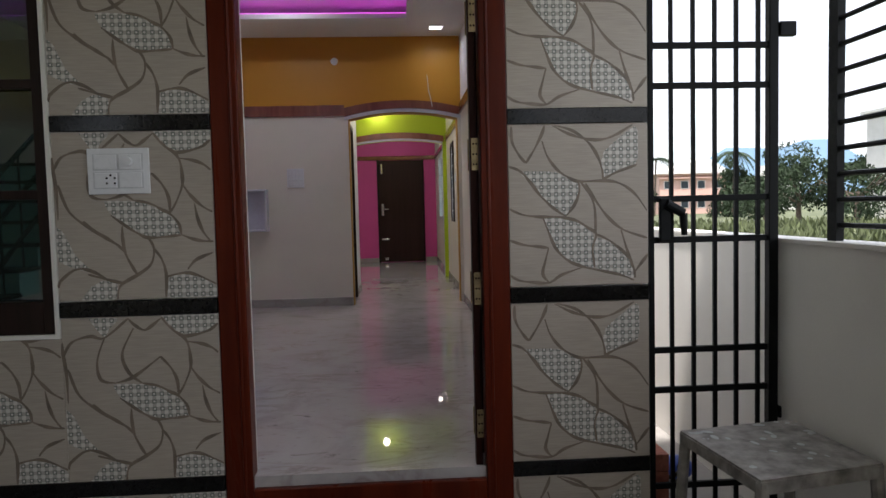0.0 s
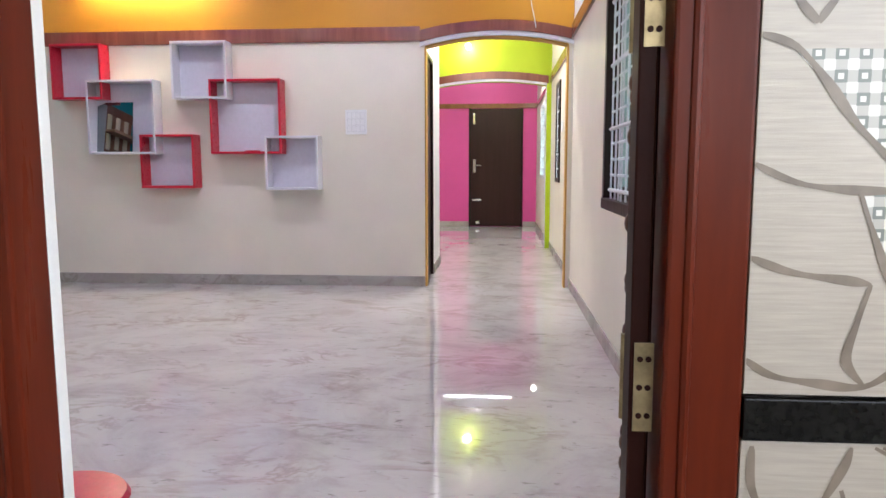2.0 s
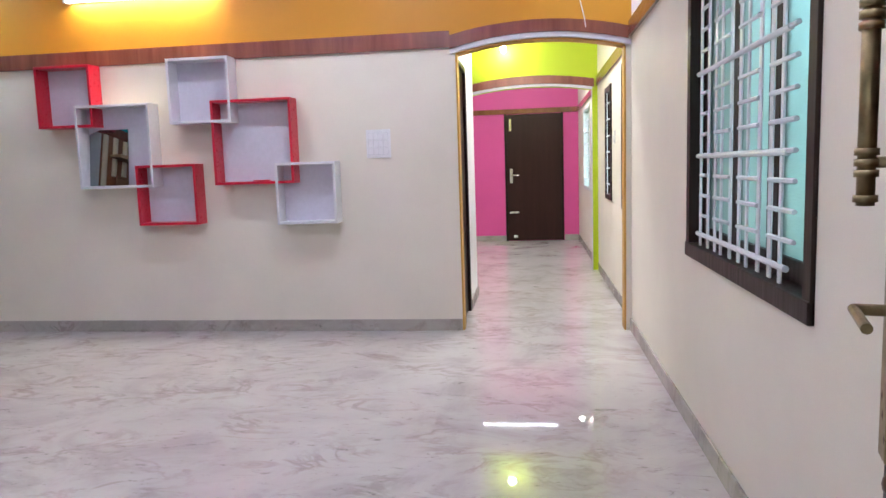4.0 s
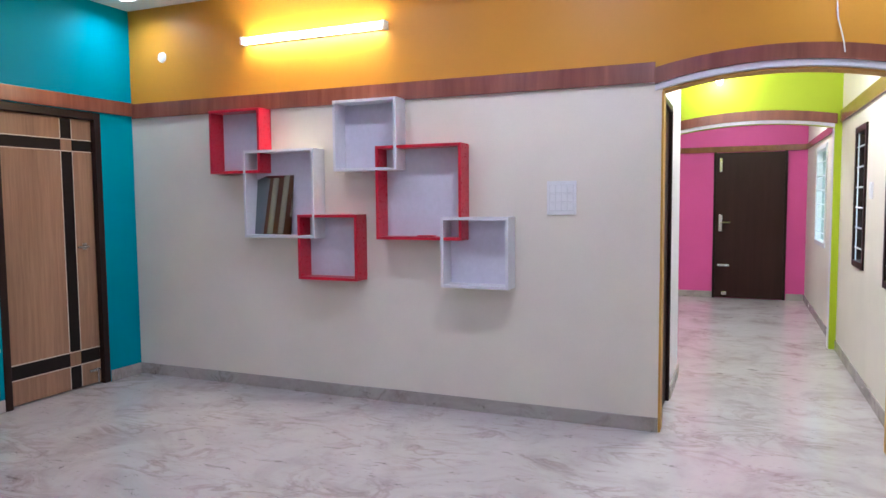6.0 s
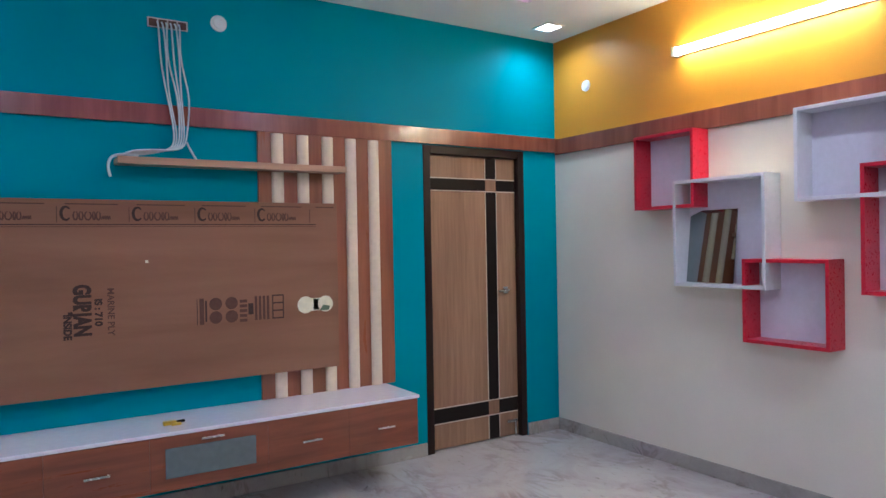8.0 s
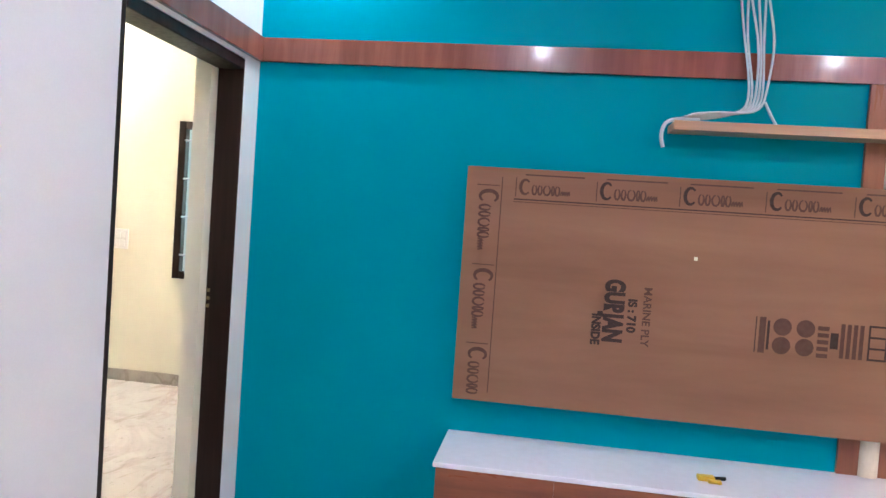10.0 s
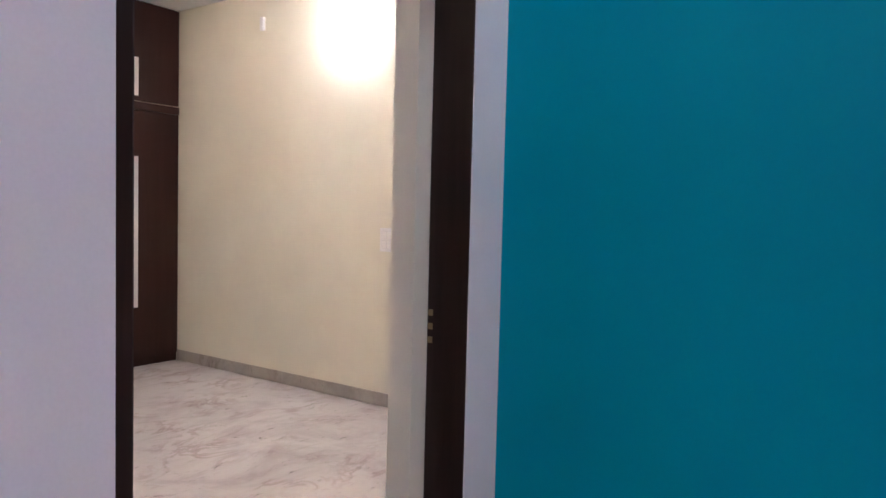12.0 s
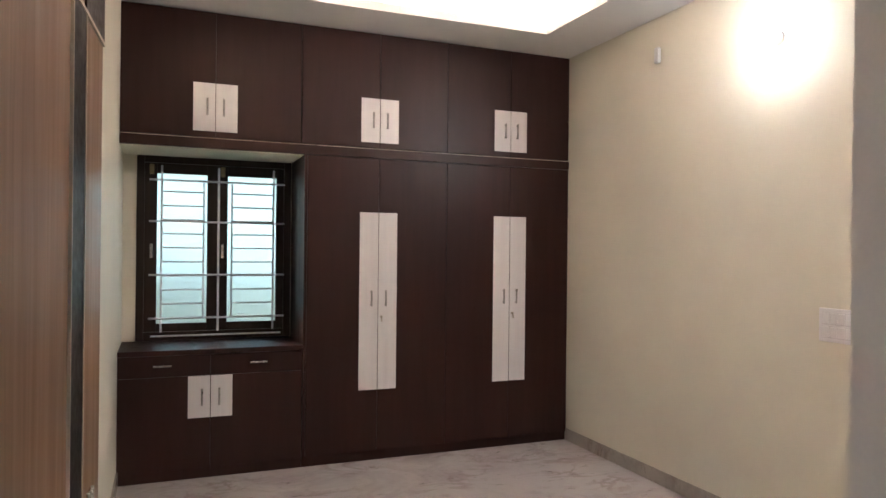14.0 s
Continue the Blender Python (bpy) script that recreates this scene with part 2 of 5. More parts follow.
def build_checker():
    m, nt, b = material("checkered leaf inlay", 0.3)
    s = 0.030
    sep = nt.nodes.new("ShaderNodeSeparateXYZ")
    nt.links.new(coords(nt), sep.inputs[0])

    def op(kind, a, c=None):
        n = nt.nodes.new("ShaderNodeMath")
        n.operation = kind
        for i, v in enumerate((a, c)):
            if v is None:
                continue
            if isinstance(v, (int, float)):
                n.inputs[i].default_value = v
            else:
                nt.links.new(v, n.inputs[i])
        return n.outputs[0]
    fx = op("ABSOLUTE", op("SUBTRACT", op("FRACT", op("MULTIPLY", sep.outputs[0], 1 / s)), 0.5))
    fz = op("ABSOLUTE", op("SUBTRACT", op("FRACT", op("MULTIPLY", sep.outputs[2], 1 / s)), 0.5))
    far = op("MAXIMUM", fx, fz)
    ring = op("MULTIPLY", op("GREATER_THAN", far, 0.13), op("LESS_THAN", far, 0.28))
    cross = op("GREATER_THAN", op("MULTIPLY", op("SUBTRACT", fx, 0.25), op("SUBTRACT", fz, 0.25)), 0.0)
    base = mix(nt, cross, (0.40, 0.37, 0.33), (0.62, 0.59, 0.54))
    nt.links.new(mix(nt, ring, base, (0.16, 0.17, 0.15)), b.inputs["Base Color"])
    return m


def build_glass(name, tint, rough, ior=1.3, relief=0.5):
    m, nt, b = material(name, rough)
    b.inputs["Base Color"].default_value = (*tint, 1)
    b.inputs["Transmission Weight"].default_value = 1.0
    b.inputs["IOR"].default_value = ior
    v = noise_tex(nt, coords(nt, (1, 1, 3)), 40, 4)
    bump(nt, b, v, relief, 0.003)
    return m


M_TILE = build_tile_stone()
M_VEIN = plain("taupe tile vein", (0.175, 0.135, 0.102), 0.4, vary=0.3, scale=14)
M_CHECK = build_checker()
M_FROST = build_glass("frosted pane", (0.44, 0.61, 0.58), 0.7)
M_FROST_E = build_glass("green frosted pane", (0.15, 0.275, 0.255), 0.5)
M_PANE = build_glass("clear dark pane", (0.05, 0.09, 0.08), 0.02, 1.9, 0.0)
M_MIRROR = plain("mirror silver", (0.24, 0.28, 0.29), 0.01, 1.0, 0.01)


# ---- building helpers ----
def box(bm, x0, x1, y0, y1, z0, z1, bevel=0.0):
    lo = Vector((min(x0, x1), min(y0, y1), min(z0, z1)))
    hi = Vector((max(x0, x1), max(y0, y1), max(z0, z1)))
    got = bmesh.ops.create_cube(bm, size=1.0)["verts"]
    for v in got:
        v.co = Vector(tuple(lo[i] + (v.co[i] + 0.5) * (hi[i] - lo[i]) for i in range(3)))
    if bevel:
        edges = list({e for v in got for e in v.link_edges})
        bmesh.ops.bevel(bm, geom=edges, offset=bevel, segments=2, affect="EDGES", profile=0.5)
    return bm


def cyl(bm, a, b, r, seg=12, r2=None):
    a, b = Vector(a), Vector(b)
    d = b - a
    got = bmesh.ops.create_cone(bm, cap_ends=True, segments=seg, radius1=r, radius2=r if r2 is None else r2, depth=d.length)["verts"]
    q = d.to_track_quat("Z", "Y").to_matrix().to_4x4()
    bmesh.ops.transform(bm, matrix=Matrix.Translation((a + b) / 2) @ q, verts=got)
    return bm


def ball(bm, c, r, sx=1, sy=1, sz=1, seg=14):
    got = bmesh.ops.create_uvsphere(bm, u_segments=seg, v_segments=max(6, seg // 2), radius=r)["verts"]
    bmesh.ops.transform(bm, matrix=Matrix.Translation(c) @ Matrix.Diagonal((sx, sy, sz, 1)), verts=got)
    return bm


def prism(bm, pts, lift):
    """A flat outline of points, pushed along the vector lift."""
    f = bm.faces.new([bm.verts.new(p) for p in pts])
    top = bmesh.ops.extrude_face_region(bm, geom=[f])["geom"]
    bmesh.ops.translate(bm, vec=lift, verts=[g for g in top if isinstance(g, bmesh.types.BMVert)])
    bmesh.ops.recalc_face_normals(bm, faces=bm.faces)
    return bm


def B(*args):
    return box(bmesh.new(), *args)


def mesh_of(name, bm, mat, smooth=False):
    me = bpy.data.meshes.new(name)
    bm.normal_update()
    bm.to_mesh(me)
    bm.free()
    me.materials.append(mat)
    if smooth:
        for p in me.polygons:
            p.use_smooth = True
    return me


def thing(name, at, label, category, group="", kind=""):
    ob = new(name)
    ob.empty_display_size = 0.1
    ob.location = at
    return tagged(ob, label, category, group, kind)


def part(name, bm, mat, parent, label="", smooth=False):
    ob = new(name, mesh_of(name, bm, mat, smooth))
    ob.parent = parent
    if parent.type == "EMPTY":
        ob.matrix_parent_inverse = Matrix.Translation(parent.location).inverted()
    if label:
        tagged(ob, label)
    return ob


def solid(name, bm, mat, label, category="", group="", kind="structure", smooth=False):
    return tagged(new(name, mesh_of(name, bm, mat, smooth)), label, category, group, kind)


def ring_boxes(x0, x1, y0, y1, hx0, hx1, hy0, hy1, z0, z1):
    bm = bmesh.new()
    box(bm, x0, x1, y0, hy0, z0, z1)
    box(bm, x0, x1, hy1, y1, z0, z1)
    box(bm, x0, hx0, hy0, hy1, z0, z1)
    box(bm, hx1, x1, hy0, hy1, z0, z1)
    return bm


def wall_x(name, x0, x1, y0, y1, z0, z1, mat, label, holes=()):
    """A wall along y with openings (ya, yb, za, zb)."""
    bm = bmesh.new()
    y = y0
    for a, b, c, d in sorted(holes):
        box(bm, x0, x1, y, a, z0, z1)
        if c > z0:
            box(bm, x0, x1, a, b, z0, c)
        if d < z1:
            box(bm, x0, x1, a, b, d, z1)
        y = b
    box(bm, x0, x1, y, y1, z0, z1)
    return solid(name, bm, mat, label, "wall")


def wall_y(name, y0, y1, x0, x1, z0, z1, mat, label, holes=()):
    bm = bmesh.new()
    x = x0
    for a, b, c, d in sorted(holes):
        box(bm, x, a, y0, y1, z0, z1)
        if c > z0:
            box(bm, a, b, y0, y1, z0, c)
        if d < z1:
            box(bm, a, b, y0, y1, d, z1)
        x = b
    box(bm, x, x1, y0, y1, z0, z1)
    return solid(name, bm, mat, label, "wall")


# ---- large structure ----
def arch(x):
    return 2.147 - 0.20 * (x - 0.22) ** 2


def arch_piece(x0, x1, low, high, y0, y1, steps=20):
    xs = [x0 + (x1 - x0) * i / steps for i in range(steps + 1)]
    pts = [(x, y0, low(x)) for x in xs] + [(x, y0, high(x)) for x in reversed(xs)]
    return prism(bmesh.new(), pts, (0, y1 - y0, 0))


ground = solid("ground", B(-1500, 1500, -1500, 1500, -0.95, -0.75), plain("dry grass ground", (0.08, 0.092, 0.04), 0.95, vary=0.5, scale=0.35),
               "flat field of dry green grass and scrub", "ground")
solid("floor_hall", B(HX0 - 0.12, HX1 + 0.29, 4.03, HY1 + 0.12, FZ - 0.12, FZ), M_FLOOR, "polished pale grey marble floor of the hall", "floor")
solid("floor_dining", B(-3.2, HX1 + 0.29, HY1 + 0.12, 15.72, FZ - 0.12, FZ), M_FLOOR, "polished pale grey marble floor beyond the arch", "floor")
solid("floor_bedroom", B(BX0 - 0.12, BX1 + 0.12, BY0 - 0.12, 4.03, FZ - 0.12, 0.0), M_FLOOR, "polished beige grey marble floor of the bedroom", "floor")
solid("floor_porch", B(BX1 + 0.12, 1.86, -2.6, 3.78, PZ - 0.39, PZ), M_PFLOOR, "plain grey tiled porch floor", "floor")
solid("floor_passage", B(1.165, 1.86, 3.78, 13.0, PZ - 0.39, PZ - 0.004), M_PFLOOR, "cement floor of the side passage", "floor")
solid("step_entrance", B(-0.75, 0.75, 3.78, 4.03, PZ - 0.39, -0.20, 0.006), M_GRANITE, "black granite step below the entrance door", "step")
solid("plinth", B(BX1 + 0.12, -0.75, 3.90, 4.03, PZ - 0.39, PZ - 0.005), M_OUT, "plinth strip under the tiled wall", "plinth")
# roof slab out of view, extended south to keep sky light off the tiles
solid("roof_porch", B(BX1 + 0.12, 1.9, -2.6, 4.01, 2.86, 3.02), M_CEIL, "unseen white porch roof slab, extended south to block sky light", "roof")

# unseen wall, added only to block light from the south
solid("light_block_porch_south", B(BX1 + 0.12, 1.74, -2.72, -2.60, PZ - 0.39, 3.02), M_OUT, "unseen plain wall added to cut the south light on the porch", "wall")

# hall walls
WD = (7.98, 8.87, FZ - 0.02, 2.125)
wall_x("wall_west", HX0 - 0.12, HX0, 4.10, HY1 + 0.12, FZ - 0.1, 3.3, M_TEAL, "teal painted wall of the hall", [WD])
solid("wall_north_lower", B(HX0, -0.40, HY1, HY1 + 0.06, FZ - 0.1, 2.18), M_CREAM, "cream painted wall below the wooden band", "wall")
solid("wall_north_pier", B(0.835, HX1 - 0.0, HY1, HY1 + 0.06, FZ - 0.1, 2.18), M_CREAM, "narrow cream pier beside the arched opening", "wall")
solid("wall_north_arch", arch_piece(-0.40, 0.835, arch, lambda x: 2.18, HY1, HY1 + 0.06), M_CREAM, "cream wall piece over the arched opening", "wall")
solid("wall_north_upper", B(HX0, HX1, HY1, HY1 + 0.06, 2.18, 3.3), M_ORANGE, "orange painted wall above the wooden band", "wall")
solid("wall_dining_south", B(-3.2, -0.40, HY1 + 0.06, HY1 + 0.12, FZ - 0.1, 3.3), M_CREAM, "cream wall behind the arch", "wall")
solid("wall_dining_arch", arch_piece(-0.40, 0.835, arch, lambda x: 3.3, HY1 + 0.06, HY1 + 0.12), M_CREAM, "cream wall over the back of the arch", "wall")
solid("wall_dining_pier", B(0.835, HD, HY1 + 0.06, HY1 + 0.12, FZ - 0.1, 3.3), M_CREAM, "narrow cream pier behind the arch", "wall")
trim = solid("trim_arch_lining", arch_piece(-0.396, 0.831, lambda x: arch(x) - 0.012, lambda x: arch(x) - 0.001, HY1 - 0.004, HY1 + 0.124), M_OCHRE, "ochre painted edge of the arched opening", "trim")
_bm = B(-0.401, -0.388, HY1 - 0.004, HY1 + 0.124, FZ, arch(-0.40) - 0.012)
box(_bm, 0.823, 0.836, HY1 - 0.004, HY1 + 0.124, FZ, arch(0.835) - 0.012)
solid("trim_arch_sides", _bm, M_OCHRE, "ochre painted jambs of the arched opening", "trim")
solid("trim_arch_moulding", arch_piece(-0.44, 0.874, lambda x: arch(x) + 0.004, lambda x: arch(x) + 0.040, HY1 - 0.016, HY1), M_FWHITE, "white moulding over the arch", "trim")
WIN_E = (5.80, 7.29, 0.79, 2.09)
wall_x("wall_east_lower", HX1, 1.0, 4.10, HY1 + 0.12, FZ - 0.1, 2.18, M_CREAM, "cream painted wall with a window", [WIN_E])
wall_x("wall_east_upper", HX1, 1.0, 4.10, HY1 + 0.12, 2.18, 3.3, M_WHITE, "white painted wall above the wooden band")
wall_x("wall_east_outer", 1.0, 1.164, 4.03, 15.72, PZ - 0.39, 3.3, M_OUT, "white plastered outer wall", [WIN_E, (9.62, 10.0, 0.83, 2.04), (10.80, 11.32, 0.86, 1.97), (13.3, 14.3, 0.86, 2.0)])
SD = (-4.4845, -3.572, FZ - 0.1, 2.11)
SE = (-0.585, 0.587, FZ - 0.1, 2.13)
SW = (-2.45, -1.215, 0.585, 2.07)
wall_y("wall_south", 4.10, HY0, HX0 - 0.12, HX1 + 0.125, FZ - 0.1, 3.3, M_WHITE, "white painted hall wall with two doors", [SD, SW, SE])
wall_y("wall_bedroom_north", BY1, 4.054, BX0 - 0.12, BX1 + 0.12, FZ - 0.1, 3.3, M_BEDWALL, "cream bedroom wall with the door", [(-4.424, -3.557, FZ - 0.1, 2.11)])
entry_wall = wall_y("wall_entrance", 4.03, 4.10, BX1 + 0.12, HX1 + 0.125, PZ - 0.39, 3.3, M_OUT, "entrance wall clad in beige leaf tiles and black bands", [SW, SE])

# dining space and pink room
wall_x("wall_dining_west", -0.52, -0.40, HY1 + 0.12, 10.70, FZ - 0.1, 3.3, M_WHITE, "white wall with a dark door", [(9.38, 9.95, FZ - 0.1, 2.06)])
wall_x("wall_dining_east", HD, 1.0, HY1 + 0.12, 15.72, FZ - 0.1, 3.3, M_CREAM, "cream wall with two small windows", [(9.62, 10.0, 0.83, 2.04), (10.80, 11.32, 0.86, 1.97), (13.3, 14.3, 0.86, 2.0)])


def arch2(x):
    return 2.125 - 0.13 * (x - 0.18) ** 2


solid("wall_green", arch_piece(-1.60, 0.855, arch2, lambda x: 3.3, 12.24, 12.36), M_GREEN, "lime green wall over the second arch", "wall")
_bm = B(-3.2, -1.60, 12.24, 12.36, FZ - 0.1, 3.3)
box(_bm, 0.855, HD, 12.24, 12.36, FZ - 0.1, 3.3)
solid("wall_green_piers", _bm, M_GREEN, "lime green piers of the second arch", "wall")
solid("trim_green_moulding", arch_piece(-1.60, 0.855, arch2, lambda x: arch2(x) + 0.03, 12.222, 12.24), M_FWHITE, "white moulding under the second arch", "trim")
solid("trim_green_band", arch_piece(-1.62, 0.874, lambda x: arch2(x) + 0.032, lambda x: arch2(x) + 0.125, 12.216, 12.24), M_BAND, "brown wooden band over the second arch", "trim")
solid("trim_green_jamb", B(0.850, 0.8545, 12.238, 12.362, FZ, 2.06), M_FWHITE, "white edge of the second arch", "trim")
solid("wall_pink", B(-3.2, HD, 15.60, 15.72, FZ - 0.1, 3.3), M_PINK, "pink painted end wall", "wall")
solid("wall_far_west", B(-3.32, -3.2, HY1 + 0.06, 15.72, FZ - 0.1, 3.3), M_WHITE, "white wall closing the dining space", "wall")
solid("trim_pink_band", B(-3.2, HD, 15.575, 15.60, 2.06, 2.14), M_BAND, "brown wooden band on the pink wall", "trim")
solid("ceiling_dining", B(-3.32, HX1 + 0.12, HY1 + 0.12, 15.72, CZ, CZ + 0.1), M_CEIL, "white ceiling beyond the arch", "ceiling")

# bedroom walls
BW_W = (2.65, 3.62, 0.86, 2.10)
BW_S = (-4.63, -3.585, 0.83, 2.12)
wall_x("wall_bedroom_west", BX0 - 0.12, BX0, BY0 - 0.12, 4.10, FZ - 0.1, 3.3, M_BEDWALL, "cream bedroom wall with a bulb and switchboard", [BW_W])
wall_y("wall_bedroom_south", BY0 - 0.12, BY0, BX0, BX1, FZ - 0.1, 3.3, M_BEDWALL, "cream bedroom wall with the window", [BW_S])
wall_x("wall_bedroom_east", BX1, BX1 + 0.115, BY0 - 0.12, 3.98, PZ - 0.39, 3.3, M_BEDWALL, "cream bedroom wall behind the open door")

# unseen slabs added to stop direct sun entering by the bedroom windows
solid("sun_block_bedroom_south", B(-4.9, -3.3, BY0 - 0.85, BY0 - 0.121, 2.2, 2.28), M_OUT, "unseen slab added to keep direct sun off the bedroom window", "sunshade")
solid("sun_block_bedroom_west", B(BX0 - 0.9, BX0 - 0.121, 2.4, 3.9, 2.2, 2.28), M_OUT, "unseen slab added to keep direct sun off the side window", "sunshade")
# unseen white walls added so the frosted panes glow pale, not grass green
solid("pale_screen_south", B(-9.0, BX1 + 0.1, -2.5, -2.38, -0.75, 1.35), M_OUT, "unseen white wall added to make the bedroom panes pale", "wall")
solid("pale_screen_west", B(-9.0, -8.9, -2.38, 6.0, -0.75, 1.35), M_OUT, "unseen white wall added outside the bedroom's side window", "wall")
# unseen shell added behind the closed door to stop daylight leaking round it
solid("leak_block_wall", B(-5.8, -5.7, 4.10, HY1 + 0.12, FZ - 0.1, 3.3), M_WHITE, "unseen wall added behind the closed door against light leaks", "wall")
solid("leak_block_ceiling", B(-5.8, HX0 - 0.12, 4.10, HY1 + 0.12, 3.0, 3.1), M_CEIL, "unseen ceiling added behind the closed door against light leaks", "ceiling")
solid("leak_block_floor", B(-5.8, HX0 - 0.12, 4.10, HY1 + 0.12, FZ - 0.12, FZ), M_FLOOR, "unseen floor added behind the closed door against light leaks", "floor")
solid("leak_block_end", B(-5.7, HX0 - 0.12, HY1 + 0.06, HY1 + 0.12, FZ, 3.0), M_WHITE, "unseen end wall added behind the closed door against light leaks", "wall")
# ceilings
HH = (HX0 + 0.62, 0.27, HY0 + 0.75, 8.43)
solid("ceiling_hall", ring_boxes(HX0, HX1, HY0, HY1, *HH, CZ, CZ + 0.05), M_CEIL, "white false ceiling of the hall with a lit tray", "ceiling")
_bm = B(HX0, HX1, HY0, HY1, CZ + 0.17, CZ + 0.21)
solid("ceiling_hall_tray", _bm, M_CEIL, "recessed tray of the hall ceiling", "ceiling")
BHH = (BX0 + 0.47, BX1 - 0.47, 0.245, 3.50)
solid("ceiling_bedroom", ring_boxes(BX0, BX1, BY0, BY1, *BHH, CZ, CZ + 0.05), M_CEIL, "white false ceiling of the bedroom with a lit tray", "ceiling")
solid("ceiling_bedroom_tray", B(BX0, BX1, BY0, BY1, CZ + 0.17, CZ + 0.21), M_CEIL, "recessed tray of the bedroom ceiling", "ceiling")


def led_loop(name, h, mat, label):
    x0, x1, y0, y1 = h[0] - 0.07, h[1] + 0.07, h[2] - 0.07, h[3] + 0.07
    z0, z1 = CZ + 0.055, CZ + 0.07
    t = thing(name, ((x0 + x1) / 2, (y0 + y1) / 2, z0), label, "led strip")
    for a in ((x0, x1, y0, y0 + 0.012), (x0, x1, y1 - 0.012, y1), (x0, x0 + 0.012, y0 + 0.013, y1 - 0.013), (x1 - 0.012, x1, y0 + 0.013, y1 - 0.013)):
        part("strip", B(*a, z0, z1), mat, t)
    return t


led_loop("led_strip", HH, M_MAG, "magenta led strip hidden in the hall ceiling tray")
led_loop("led_strip", BHH, M_WARM, "warm white led strip hidden in the bedroom ceiling tray")

# skirting
SK0, SK1 = FZ, 0.06


def skirt(name, *b, up=0.0):
    solid(name, B(*b, SK0 + up, SK1 + up, 0.003), M_SKIRT, "grey marble skirting along the wall", "baseboard")


skirt("baseboard_west", HX0, HX0 + 0.012, HY0, 7.975)
skirt("baseboard_west_corner", HX0, HX0 + 0.012, 8.875, HY1)
skirt("baseboard_north", HX0 + 0.012, -0.402, HY1 - 0.012, HY1)
skirt("baseboard_east", HX1 - 0.012, HX1, HY0, HY1 - 0.001)
skirt("baseboard_south", -3.52, -0.6, HY0, HY0 + 0.012)
skirt("baseboard_dining_east", HD - 0.012, HD, HY1 + 0.13, 12.22)
skirt("baseboard_dining_west", -0.40, -0.388, 9.96, 10.70)
skirt("baseboard_dining_end", -0.52, -0.388, 10.70, 10.712)
skirt("baseboard_pink", -3.2, -0.28, 15.588, 15.60)
skirt("baseboard_pink_side", 0.68, HD - 0.013, 15.588, 15.60)
skirt("baseboard_pink_east", HD - 0.012, HD, 12.37, 15.587)
skirt("baseboard_bed_west", BX0, BX0 + 0.012, -0.205, BY1, up=0.033)
skirt("baseboard_bed_east", BX1 - 0.012, BX1, -0.205, 3.15, up=0.033)

# wooden band round the hall
_m = M_BAND
solid("trim_band_west", B(HX0, HX0 + 0.022, HY0, HY1, 2.130, BAND1, 0.002), _m, "red brown wooden band on the teal wall", "trim")
solid("trim_band_north", B(HX0 + 0.022, -0.44, HY1 - 0.022, HY1, 2.112, 2.232, 0.002), _m, "red brown wooden band under the orange wall", "trim")
solid("trim_band_arch", arch_piece(-0.44, HX1 - 0.023, lambda x: arch(x) + 0.041, lambda x: arch(x) + 0.130 + 0.02 * max(0.0, -x), HY1 - 0.024, HY1), _m, "red brown wooden band bent over the arch", "trim")
solid("trim_band_east", B(HX1 - 0.022, HX1, HY0, HY1, 2.122, 2.232, 0.002), _m, "red brown wooden band above the window", "trim")
solid("trim_band_south", B(HX0 + 0.022, HX1 - 0.022, HY0, HY0 + 0.022, 2.128, BAND1, 0.002), _m, "red brown wooden band above the doors", "trim")
solid("trim_band_dining_east", B(HD - 0.022, HD, HY1 + 0.125, 12.215, 2.10, 2.21, 0.002), _m, "brown wooden band beyond the arch", "trim")
solid("trim_band_pink_east", B(HD - 0.022, HD, 12.37, 15.57, 2.06, 2.14, 0.002), _m, "brown wooden band in the pink room", "trim")


# ---- doors ----
def door_frame(t, axis, a0, a1, top, d0, d1, w, mat, low=FZ, label=""):
    """Two jambs and a head; the opening runs along x (axis 0) or y (axis 1)."""
    for name, p in (("jamb", (a0, a0 + w, low, top)), ("jamb", (a1 - w, a1, low, top)), ("head", (a0 + w, a1 - w, top - w, top))):
        b = (p[0], p[1], d0, d1) if axis == 0 else (d0, d1, p[0], p[1])
        part(name, B(*b, p[2], p[3], 0.005), mat, t, label)


